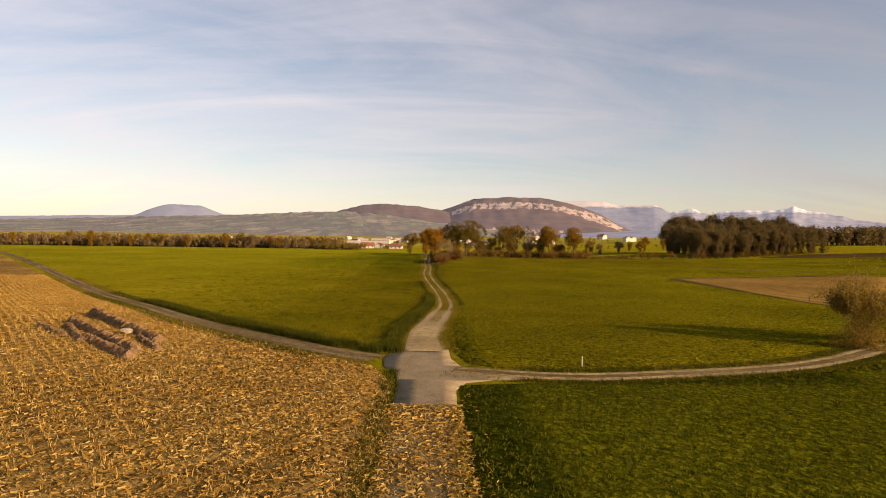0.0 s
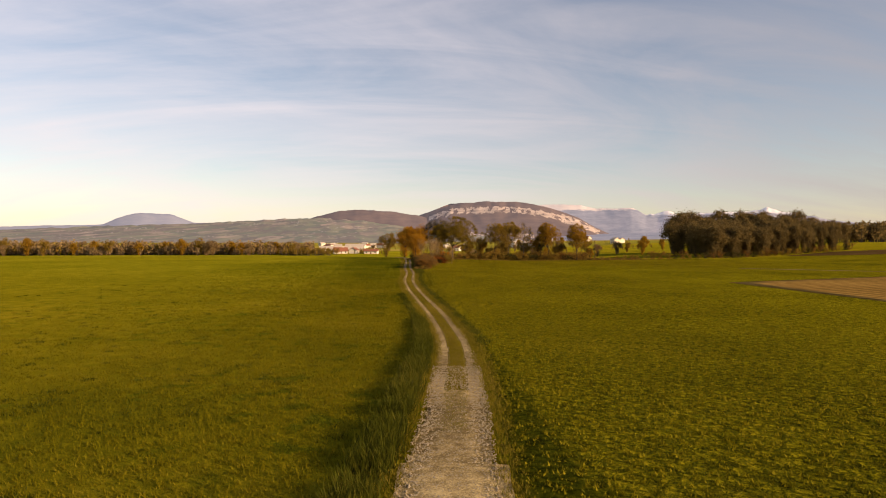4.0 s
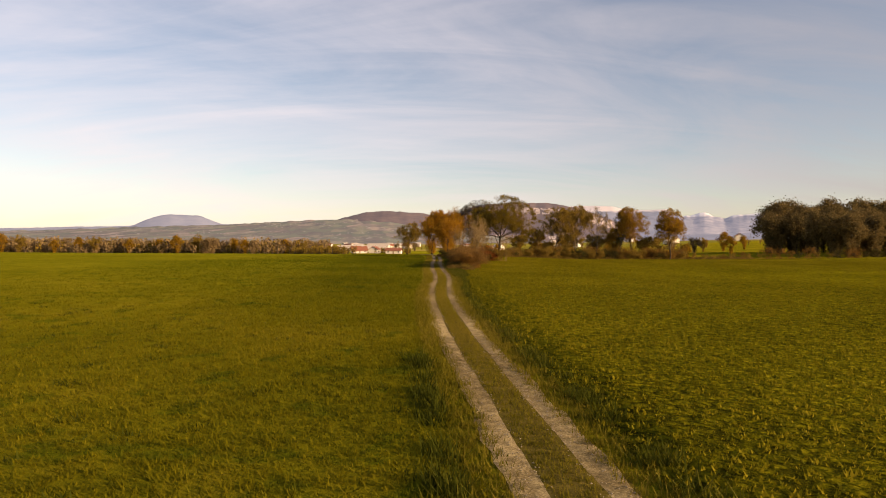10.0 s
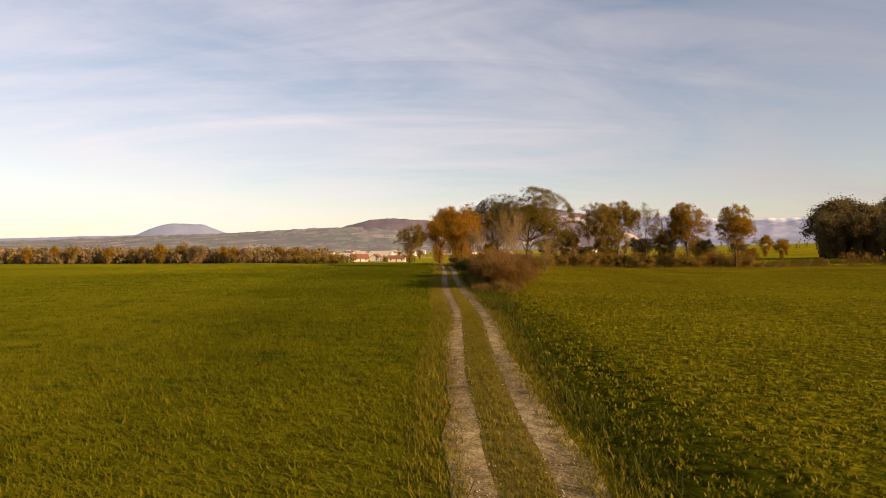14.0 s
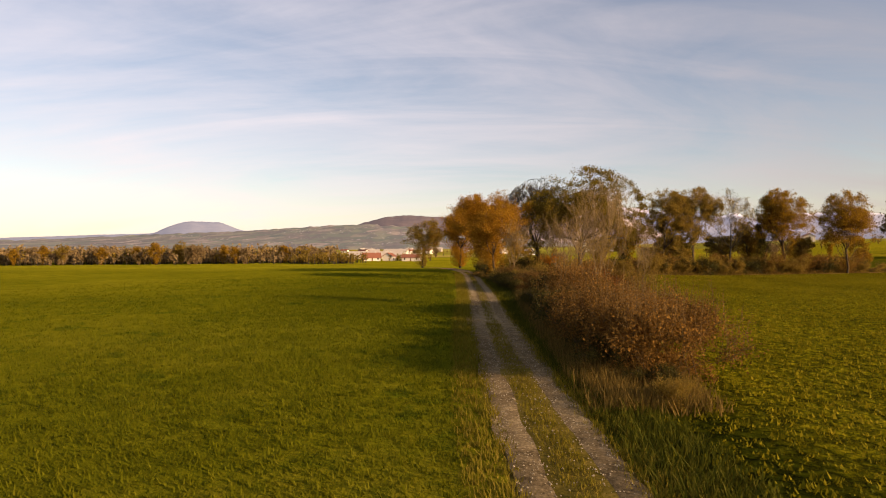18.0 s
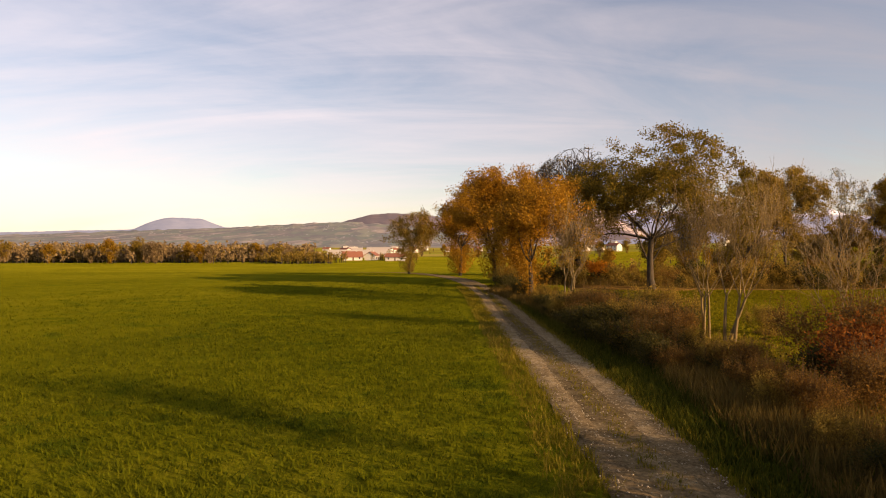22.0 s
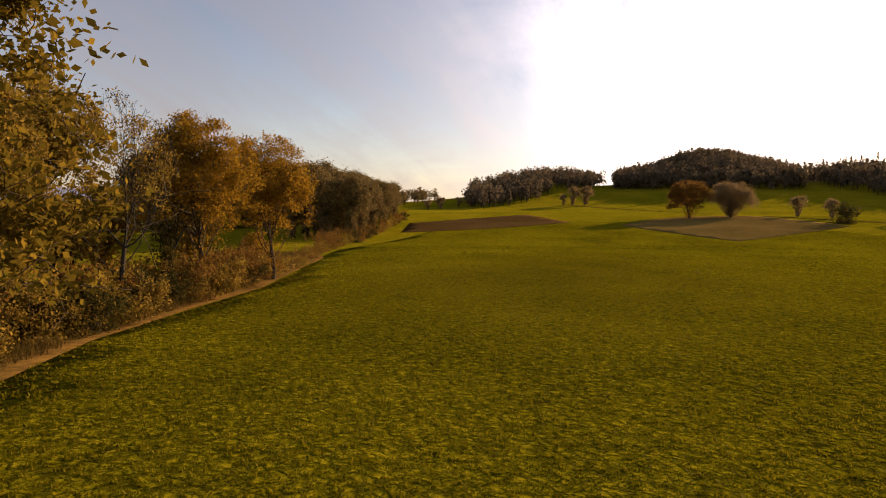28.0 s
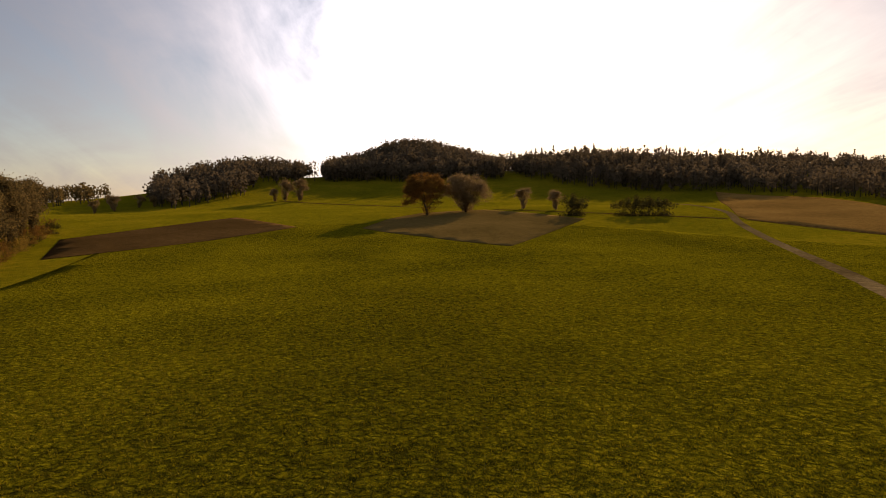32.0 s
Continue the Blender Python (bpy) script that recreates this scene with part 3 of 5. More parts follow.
gx, gy = spaced(-120, 360, 4.0, 4300), spaced(-60, 440, 4.0, 4300)
X, Y = np.meshgrid(gx, gy)
verts = np.c_[X.ravel(), Y.ravel(), terrain(X, Y).ravel()]
i = np.arange(len(gy) - 1)[:, None] * len(gx) + np.arange(len(gx) - 1)[None]
ground_sheet = mesh_object("ground", verts, np.stack([i, i + 1, i + len(gx) + 1, i + len(gx)], -1).reshape(-1, 4), M_GROUND, smooth=True)
tagged(ground_sheet, "rolling green meadow ground reaching the far valley", "ground", kind="structure")

TRACK = [(-0.6, 10), (-0.6, 30), (-0.5, 45), (-1.0, 57), (0.4, 75), (1.85, 98), (1.55, 118), (0.15, 138), (-1.5, 160), (-2.3, 178), (-2.1, 197), (-2.75, 216), (-3.0, 235), (-2.9, 250), (-3.1, 268), (-3.5, 290), (-5.2, 312), (-9.6, 333), (-18, 366), (-32, 410)]
track = curve_points(TRACK, 0.8)
EAST_ROAD = [(1.5, 44.2), (9.3, 42.6), (18, 44.0), (28, 47.0), (41.4, 55.6), (62, 72), (110, 118)]
WEST_ROAD = [(-4.4, 48.0), (-7.2, 49.6), (-13.9, 55.0), (-23.3, 64.0), (-42.2, 88.3), (-68, 121), (-96, 156), (-149, 219), (-230, 310)]
east, west = curve_points(EAST_ROAD, 0.8), curve_points(WEST_ROAD, 0.8)
rng = np.random.default_rng(3)

edge = [(x + 2.1, y) for x, y in track[(track[:, 1] > 60) & (track[:, 1] < 214)][::8]]
crop_outline = [(250, 318), (196, 347), (121, 339), (96, 330), (80, 322), (66, 317.0), (40, 310.8), (22, 300.4), (15, 294.2), (9, 294), (4.5, 290), (4.2, 272), (5.0, 262), (6.0, 254), (5.5, 246), (4.6, 236), (4.2, 222)] + edge[::-1] + [(1.9, 50), (2.7, 46.6), (4.6, 45.1), (18, 45.7), (28, 48.7), (41, 57.3), (62, 73.8), (110, 121), (170, 180), (215, 210), (250, 240)]
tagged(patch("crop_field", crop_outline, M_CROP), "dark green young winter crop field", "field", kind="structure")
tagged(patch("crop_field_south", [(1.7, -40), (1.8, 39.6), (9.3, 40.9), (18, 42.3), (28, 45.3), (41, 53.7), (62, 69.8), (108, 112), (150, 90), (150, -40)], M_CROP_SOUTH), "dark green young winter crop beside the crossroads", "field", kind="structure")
tagged(patch("maize_stubble_field", [(-2.6, -40), (-2.6, 40), (-4.5, 45.0), (-8.6, 48.4), (-21.4, 59.6), (-42.4, 84.6), (-68.4, 117.4), (-96.4, 152), (-150, 215.4), (-230, 305), (-260, 280), (-200, 100), (-160, -40)], M_STUBBLE), "harvested maize field with golden stubble and straw", "field", kind="structure")
tagged(patch("tan_field", [(67, 176), (142, 206), (150, 198), (92, 118), (72, 104)], M_TAN, lift=0.10), "narrow tan harvested strip in the crop field", "field", kind="structure")
tagged(patch("ploughed_field", [(189, 354), (215, 328), (243, 309), (281, 333), (225, 366)], M_PLOUGH, lift=0.12), "dark ploughed field on the gentle slope", "field", kind="structure")
tagged(patch("brown_stubble_field", [(190, 258), (201, 267), (213, 275), (225, 284), (236, 290), (262, 281), (284, 268), (294, 254), (300, 240), (274, 227), (250, 217), (222, 236)], M_BROWNFIELD, lift=0.12), "brown stubble field under the twin oak", "field", kind="structure")
tagged(patch("tan_hill_field", [(247, 164), (320, 122), (397, 77), (340, 66), (265, 90), (180, 110), (180, 158), (196, 162), (235, 168)], M_TAN, step=10, lift=0.15), "tan harvested field on the hillside", "field", kind="structure")

# ---- tracks and roads ----
main = track[track[:, 1] > 56]
south = track[track[:, 1] < 34.9]
tagged(strip("track_bed", main[main[:, 1] < 219], 0.0, 2.9, M_VERGE, 0.045, rng), "worn earth bed of the farm track", "track", kind="structure")
tagged(strip("track_bed", main[main[:, 1] > 218], 0.0, 2.75, M_HEDGEPATH, 0.045, rng, 0.0, 0.12), "brown stony bed of the track along the hedge", "track", kind="structure")
tagged(strip("track_rut", main[main[:, 1] < 200], -0.92, 0.98, M_GRAVEL, 0.075, rng, 0.03, 0.13), "pale gravel wheel rut of the farm track", "track", "track ruts", kind="structure")
tagged(strip("track_rut", main[main[:, 1] < 200], 0.92, 0.98, M_GRAVEL, 0.075, rng, 0.03, 0.13), "pale gravel wheel rut of the farm track", "track", "track ruts", kind="structure")
for off in (-0.88, 0.89):
    tagged(strip("track_rut", main[main[:, 1] > 196], off, 0.84, M_RUT, 0.079, rng, 0.02, 0.13), "broad stony wheel rut beside the hedge", "track", "track ruts", kind="structure")
tagged(strip("south_track", south, 0.0, 3.6, M_EARTHPATH, 0.07, rng), "gravel farm track strewn with maize straw", "track", kind="structure")
tagged(strip("east_road", east, 0.0, 2.5, M_EARTHPATH, 0.06, rng), "earth path along the crop", "path", kind="structure")
tagged(strip("east_road_rut", east, -0.7, 0.7, M_GRAVEL, 0.085, rng), "pale gravel rut of the field path", "path", kind="structure")
tagged(strip("east_road_rut", east, 0.7, 0.7, M_GRAVEL, 0.085, rng), "pale gravel rut of the field path", "path", kind="structure")
tagged(strip("west_road", west, 0.0, 2.9, M_EARTHPATH, 0.06, rng, 0.0, 0.15), "muddy earth path between stubble and meadow", "path", kind="structure")
tagged(strip("west_road_rut", west, -0.75, 0.95, M_RUT, 0.085, rng, 0.02, 0.14), "brown muddy rut of the field path", "path", kind="structure")
tagged(strip("west_road_rut", west, 0.75, 0.95, M_RUT, 0.085, rng, 0.02, 0.12), "brown stony rut of the field path", "path", kind="structure")
slab = patch("crossroads", [(-2.3, 33.6), (-0.6, 34.6), (1.4, 34.2), (1.5, 38.5), (2.2, 40.4), (4.0, 41.2), (6.5, 41.6), (6.6, 43.3), (4.0, 43.8), (2.1, 45.2), (1.4, 48), (1.3, 51.9), (-0.8, 51.4), (-2.8, 51.6), (-3.6, 49.8), (-3.9, 47.5), (-3.6, 45), (-2.7, 43.2), (-2.3, 40)], M_SLAB, 1.5, 0.05)
mouth = strip("track_mouth", track[(track[:, 1] > 50.6) & (track[:, 1] < 67)], 0.1, 3.5, M_GRAVEL, 0.082, rng)
tagged(strip("track_mouth", track[(track[:, 1] > 60) & (track[:, 1] < 78)], 0.0, 2.45, M_GRAVEL, 0.080, rng), "gravel track narrowing to two ruts", "track", kind="structure")
tagged(mouth, "loose stony gravel where the track leaves the hard standing", "track", kind="structure")
tagged(slab, "pale worn hard standing where the tracks cross", "crossroads", kind="structure")
track_east = curve_points([(105, 241), (119.6, 232), (163.5, 207.5), (200, 190), (229, 176), (262, 158), (330, 140)], 1.5)
tagged(strip("hill_track", track_east, 0.0, 2.6, M_EARTHPATH, 0.10, rng), "pale farm track climbing the slope", "track", kind="structure")


def stones(name, spots, size, mat, rng, lift=0.06):
    """Loose stones: squashed octahedra."""
    n = len(spots)
    o = np.array([(1, 0, 0), (0, 1, 0), (-1, 0, 0), (0, -1, 0), (0, 0, 0.8), (0, 0, -0.6)], float)
    f = np.array([(0, 1, 4), (1, 2, 4), (2, 3, 4), (3, 0, 4), (1, 0, 5), (2, 1, 5), (3, 2, 5), (0, 3, 5)])
    s = size * rng.uniform(0.5, 1.6, (n, 1, 1)) * rng.uniform(0.6, 1.3, (n, 6, 1))
    a = rng.uniform(0, 6.28, n)
    r = np.stack([np.c_[np.cos(a), -np.sin(a), 0 * a], np.c_[np.sin(a), np.cos(a), 0 * a], np.c_[0 * a, 0 * a, 1 + 0 * a]], 1)
    v = np.einsum("nij,nkj->nki", r, o[None] * s)
    v += np.c_[spots, terrain(spots[:, 0], spots[:, 1]) + lift][:, None]
    faces = (f[None] + 6 * np.arange(n)[:, None, None]).reshape(-1, 3)
    return tagged(mesh_object(name, v.reshape(-1, 3), faces, mat), kind="stuff")


def beside(line, n, lo, hi, rng, both=True):
    """Random spots at a distance lo to hi from a line, on its right, or on both sides."""
    i = rng.integers(0, len(line) - 1, n)
    d = np.gradient(line, axis=0)[i]
    d /= np.linalg.norm(d, axis=1)[:, None]
    off = rng.uniform(lo, hi, n)
    if both:
        off *= rng.choice([-1, 1], n)
    return line[i] + d * rng.uniform(-0.5, 0.5, n)[:, None] + np.c_[d[:, 1], -d[:, 0]] * off[:, None]


near_track = main[(main[:, 1] < 300)]
tagged(stones("gravel", np.r_[beside(near_track, 9000, 0.45, 1.25, rng), beside(near_track[near_track[:, 1] > 200], 3500, 0.0, 1.4, rng)], 0.022, M_STONE, rng, 0.06), "loose pale limestone gravel in the wheel ruts", "gravel")
tagged(stones("path_gravel", np.r_[beside(track[(track[:, 1] > 51) & (track[:, 1] < 86)], 8000, 0.0, 1.5, rng), beside(east[:70], 900, 0.3, 1.1, rng), beside(west[:90], 260, 0.3, 1.2, rng), beside(south, 500, 0.2, 1.4, rng)], 0.034, M_STONE, rng, 0.07), "loose pale stones on the field paths", "gravel")


def inside(points, outline):
    x, y = points.T
    hit = np.zeros(len(points), bool)
    for (xa, ya), (xb, yb) in zip(outline, outline[1:] + outline[:1]):
        cross = (ya > y) != (yb > y)
        hit ^= cross & (x < (xb - xa) * (y - ya) / (yb - ya + 1e-9) + xa)
    return hit


def scatter(outline, per_m2, rng, lumps=0.0):
    """Random spots in an outline, thinned in patches."""
    o = np.array(outline)
    lo, hi = o.min(0), o.max(0)
    p = rng.uniform(lo, hi, (int(per_m2 * np.prod(hi - lo)), 2))
    p = p[inside(p, outline)]
    if lumps:
        v = np.sin(p[:, 0] * 1.9 + 2.0 * np.sin(p[:, 1] * 0.7)) + np.sin(p[:, 1] * 2.3 + 1.7 * np.sin(p[:, 0] * 0.9)) + np.sin(p[:, 0] * 0.31 + p[:, 1] * 0.23)
        p = p[v * lumps + rng.normal(0, 0.6, len(p)) > -0.6]
    return p


def off_track(p, gap=1.7):
    tx = np.interp(p[:, 1], track[:, 1], track[:, 0])
    return p[np.abs(p[:, 0] - tx) > gap]


# crop on the right of the track, where it is flown over, and by the crossroads; thinner far from the flight line
def thinned(p, line, near, far, rng):
    """Keep all spots closer to a line than near, and fewer and fewer out to far."""
    d = np.min(np.hypot(p[:, None, 0] - line[None, :, 0], p[:, None, 1] - line[None, :, 1]), 1)
    return p[rng.random(len(p)) > np.clip((d - near) / (far - near), 0, 1) ** 0.7]


flight = np.array([(0, 8), (0, 30), (-1, 60), (-1, 90), (-2, 120), (-3, 150), (-5, 185), (-6, 215), (-6, 240), (-3, 258), (12, 276), (30, 286), (50, 290), (70, 292), (90, 288)], float)
flight = curve_points(flight, 6.0)
cx, cy = np.meshgrid(np.arange(-4, 200, 0.46), np.arange(8, 332, 0.46))
drill = np.c_[cx.ravel(), cy.ravel()] + rng.normal(0, 0.13, (cx.size, 2))
drill = drill[inside(drill, crop_outline) | inside(drill, [(1.7, 8), (60, 8), (62, 69), (41, 53.4), (28, 45), (18, 42), (9, 40.6), (1.9, 39.6)])]
drill = off_track(thinned(drill, flight, 12, 66, rng), 1.9)
tagged(blades("crop_plants", drill[(drill[:, 1] < 45) | ((drill[:, 1] < 75) & (drill[:, 0] > drill[:, 1] * 0.9 - 12))], M_SOUTH_BLADE, 13, 0.15, 0.10, rng, 0.12, 0.42), "dark leafy crop beside the crossroads", "crop")
drill = drill[(drill[:, 1] > 45)]
cx, cy = np.meshgrid(np.arange(-4, 100, 0.26), np.arange(56, 316, 0.26))
dense = np.c_[cx.ravel(), cy.ravel()] + rng.normal(0, 0.08, (cx.size, 2))
dense = off_track(thinned(dense[inside(dense, crop_outline)], flight, 9, 42, rng), 2.0)
tagged(blades("crop_leaves", dense, M_SOUTH_BLADE, 3, 0.09, 0.10, rng, 0.09, 1.1), "dense low leaves of young green crop", "crop")
tagged(blades("crop_plants", drill, M_CROP_BLADE, 10, 0.14, 0.115, rng, 0.12, 0.42), "leafy tufts of young green crop", "crop")
mead = off_track(scatter([(-90, 128), (-48, 85), (-24, 63.5), (-14, 57.3), (-7.5, 52.2), (-4.9, 51.2), (-3.4, 53), (-2.8, 58), (-1.5, 72), (0.0, 98), (0.2, 120), (-1.0, 140), (-4.6, 185), (-5.0, 232), (-6.0, 270), (-8, 310), (-60, 310), (-90, 250)], 13, rng, 0.12), 1.9)
mead = thinned(mead, flight, 10, 52, rng)
tagged(blades("meadow_grass", mead, M_MEADOW_BLADE, 5, 0.14, 0.036, rng, 0.11, 0.7), "short green meadow grass", "grass")
thick = off_track(scatter([(-22, 62), (-14, 57.3), (-7.5, 52.2), (-4.9, 51.2), (-2.8, 58), (-1.5, 72), (0.0, 98), (0.2, 120), (-1.0, 140), (-4.6, 185), (-5.0, 232), (-6.0, 270), (-22, 270)], 15, rng), 1.8)
tagged(blades("meadow_grass", thinned(thick, flight, 7, 30, rng), M_MEADOW_BLADE, 4, 0.11, 0.042, rng, 0.12, 0.9), "dense short meadow grass beside the track", "grass")
tussock = thinned(off_track(scatter([(-70, 128), (-48, 90), (-24, 67), (-8, 62), (-3, 72), (-2, 98), (-2, 120), (-3, 140), (-5, 170), (-60, 170)], 0.09, rng), 3.0), flight, 30, 90, rng)
tagged(blades("meadow_tussocks", tussock, M_WEED, 22, 0.16, 0.05, rng, 0.24, 0.7), "small dark tussocks in the meadow", "grass")
mid_strip = np.r_[beside(near_track[(near_track[:, 1] < 205) & (near_track[:, 1] > 70)], 16500, 0.0, 0.52, rng), beside(near_track[near_track[:, 1] > 200], 3000, 0.0, 0.28, rng), beside(near_track[(near_track[:, 1] > 200) & (near_track[:, 1] < 232)], 2200, 0.0, 0.4, rng)]
tagged(blades("track_grass", mid_strip, M_DRY_BLADE, 4, 0.13, 0.03, rng, 0.06, 0.5), "dry grass between the wheel ruts", "grass")
verge = np.r_[beside(near_track[near_track[:, 1] > 84], 5000, 1.1, 1.4, rng), beside(track[(track[:, 1] > 51) & (track[:, 1] < 62)], 900, 1.5, 2.9, rng), beside(near_track, 16000, 1.35, 2.3, rng), beside(east, 5000, 1.2, 2.4, rng), beside(west[:160], 9000, 1.4, 3.0, rng), beside(south, 700, 1.5, 2.2, rng)]
tagged(blades("verge_grass", verge, M_DRY_BLADE, 5, 0.19, 0.03, rng, 0.09, 0.6), "dry yellowed verge grass along the tracks", "grass")
ditch_line = main[(main[:, 1] > 58) & (main[:, 1] < 150)]
weeds = np.r_[beside(main[(main[:, 1] > 96) & (main[:, 1] < 214)], 1500, 2.1, 2.9, rng, False), beside(ditch_line, 1700, -3.0, -2.3, rng, False)]
weeds = weeds[np.sin(weeds[:, 1] * 0.9) + np.sin(weeds[:, 1] * 2.3 + 1.0) + 0.7 * np.sin(weeds[:, 1] * 5.1) + rng.normal(0, 0.4, len(weeds)) > -0.4]
tagged(blades("ditch_weeds", weeds, M_WEED, 7, 0.36, 0.05, rng, 0.16, 0.6), "dark tall weeds in the shallow ditch", "weeds")
rank = np.r_[beside(west[2:80], 6500, 1.8, 3.4, rng, False), beside(track[(track[:, 1] > 50) & (track[:, 1] < 118)], 5200, -3.1, -2.0, rng, False)]
rank = rank[np.sin(rank[:, 1] * 0.7 + rank[:, 0]) + np.sin(rank[:, 1] * 1.9) + rng.normal(0, 0.5, len(rank)) > -0.9]
tagged(blades("bank_weeds", rank, M_WEED, 8, 0.52, 0.05, rng, 0.16, 0.5), "tall dark rank grass along the edge of the meadow", "weeds")
margin = np.array([(4.6, 236), (5.5, 246), (6.0, 254), (5.0, 262), (4.2, 272), (4.5, 292)])
tagged(blades("margin_grass", beside(curve_points(margin, 1.0), 5000, 0.0, 2.6, rng), M_DRY_BLADE, 5, 0.2, 0.035, rng, 0.1, 0.6), "yellowed grass along the margin of the crop", "grass")
side_weeds = np.r_[beside(west[6:110], 5200, 1.5, 3.0, rng), beside(near_track[near_track[:, 1] > 200], 9000, 1.5, 3.6, rng, False), beside(east[6:70], 1500, 1.3, 2.2, rng), np.c_[rng.uniform(-3.4, -2.4, 500), rng.uniform(20, 44, 500)]]
tagged(blades("bank_grass", side_weeds, M_WEED, 6, 0.27, 0.045, rng, 0.14, 0.6), "rank green grass on the banks of the tracks", "grass")
row_litter = patch("leaf_strip", [(6, 296), (11, 294.6), (15, 294.4), (18, 296.0), (22, 300.2), (31, 305.8), (40, 310.6), (52, 314.2), (66, 317.2), (80, 323), (104, 332), (112, 338), (104, 342), (75, 334), (40, 331), (8, 318)], M_LEAFLITTER, 3.0, 0.09)
fallen = scatter([(6, 294), (15, 292.6), (22, 299.0), (40, 309.4), (66, 316), (80, 321.6), (92, 328), (80, 331), (40, 318), (8, 306)], 7, rng, 0.3)
tagged(blades("fallen_leaves", fallen, L_RUST, 3, 0.05, 0.11, rng, 0.12, 3.0), "brown fallen leaves under the trees", "leaf litter")
tagged(row_litter, "strip of bare earth and fallen leaves under the trees", "leaf litter", kind="structure")

# maize stubble: rows of cut stalks, and straw
rows_dir = np.array((-0.62, 0.785))
rows_side = np.array((0.785, 0.62))
field = [(-2.8, 8), (-2.8, 40), (-4.5, 44.8), (-8.6, 48.0), (-21.4, 59.2), (-42.4, 84.0), (-68.4, 116.8), (-96.4, 151.4), (-112, 150), (-72, 70), (-46, 8)]
u, v = np.meshgrid(np.arange(-70, 200, 0.17), np.arange(-70, 60, 0.8))
stalks = (u.ravel()[:, None] * rows_dir + v.ravel()[:, None] * rows_side) + rng.normal(0, 0.10, (u.size, 2))
stalks = stalks[inside(stalks, field)]
stalks = stalks[rng.random(len(stalks)) < np.clip(0.30 - stalks[:, 0] / 60, 0.28, 0.9)]
tagged(blades("maize_stalks", stalks, M_STRAW, 4, 0.30, 0.045, rng, 0.07, 0.6), "rows of cut golden maize stalks", "stubble")
loose = scatter(field, 46, rng)
ridge_u = (loose @ rows_side) / 0.8
open_row = np.abs(ridge_u - np.round(ridge_u)) > 0.27
loose = loose[(rng.random(len(loose)) < np.clip(1.2 + loose[:, 0] / 40, 0.30, 1.0)) & (~open_row | (rng.random(len(loose)) < np.clip(1.15 + loose[:, 0] / 24, 0.15, 1.0)))]
straw = np.r_[loose, scatter([(-2.9, 5), (2.2, 5), (1.7, 35.0), (-2.6, 35.0)], 62, rng, 0.35), scatter([(2.0, 5), (3.6, 5), (2.6, 38), (1.6, 38)], 3, rng)]
rut_gap = (np.abs(np.abs(straw[:, 0] + 0.55) - 0.85) < 0.34) & (straw[:, 1] < 24)
straw = straw[~rut_gap | (rng.random(len(straw)) < 0.25)]
sa = rng.uniform(0, 6.28, len(straw))
sl, sw = rng.uniform(0.08, 0.36, len(straw)), rng.uniform(0.022, 0.06, len(straw))
dxy, sxy = np.c_[np.cos(sa), np.sin(sa)], np.c_[-np.sin(sa), np.cos(sa)]
corners = [straw - dxy * sl[:, None] / 2 - sxy * sw[:, None] / 2, straw - dxy * sl[:, None] / 2 + sxy * sw[:, None] / 2, straw + dxy * sl[:, None] / 2 + sxy * sw[:, None] / 2, straw + dxy * sl[:, None] / 2 - sxy * sw[:, None] / 2]
lifts = [rng.uniform(0.06, 0.16, len(straw)) for _ in range(4)]
sv = np.stack([np.c_[c, terrain(c[:, 0], c[:, 1]) + l] for c, l in zip(corners, lifts)], 1).reshape(-1, 3)
tagged(tagged(mesh_object("maize_straw", sv, np.arange(len(sv)).reshape(-1, 4), M_STRAW), kind="stuff"), "scattered golden maize straw and husks", "straw")
litter = np.c_[rng.normal(-0.5, 1.1, 3400), rng.uniform(5, 31, 3400)]
litter = np.r_[litter, np.c_[rng.uniform(-2.2, 1.4, 60), rng.uniform(31, 51, 60)]]
tagged(blades("track_straw", litter, M_STRAW, 2, 0.11, 0.08, rng, 0.06, 3.0), "maize straw trodden onto the track", "straw")


def clod_ridge(seed, length, width, height):
    """A ridge of turned, cloddy soil."""
    r = np.random.default_rng(seed)
    bm = bmesh.new()
    n, k = int(length / 0.22), 7
    grid = []
    for a in range(n):
        row = []
        for b in range(k):
            c = b / (k - 1) * 2 - 1
            h = height * (1 - c * c) * (0.6 + 0.6 * r.random()) * min(1, a / 3, (n - 1 - a) / 3)
            row.append(bm.verts.new((a * 0.22 - length / 2 + r.normal(0, 0.04), c * width / 2 + r.normal(0, 0.06), h - 0.03)))
        grid.append(row)
    for a in range(n - 1):
        for b in range(k - 1):
            bm.faces.new((grid[a][b], grid[a + 1][b], grid[a + 1][b + 1], grid[a][b + 1]))
    return bm_object("soil_ridge", bm, M_CLOD)


for n, (x, y, l) in enumerate([(-31.8, 62.4, 25), (-30.9, 56.6, 22), (-33.6, 57.2, 12), (-27.2, 50.6, 13), (-36.6, 58.6, 9), (-24.6, 52.6, 8)]):
    ridge_ob = clod_ridge(40 + n, l, (1.5, 1.3, 1.0, 1.2, 0.9, 0.8)[n], (0.75, 0.6, 0.45, 0.55, 0.4, 0.4)[n])
    ridge_ob.location = (x, y, ground(x, y) + 0.05)
    ridge_ob.rotation_euler = (0, 0, math.atan2(0.755, -0.656) + (0.0, 0.03, -0.08, 0.06, 0.1, -0.05)[n])
    tagged(ridge_ob, "dark turned soil ridge in the maize stubble", "soil ridge", "soil ridges in the stubble")
rock = bmesh.new()
bmesh.ops.create_icosphere(rock, subdivisions=2, radius=0.55)
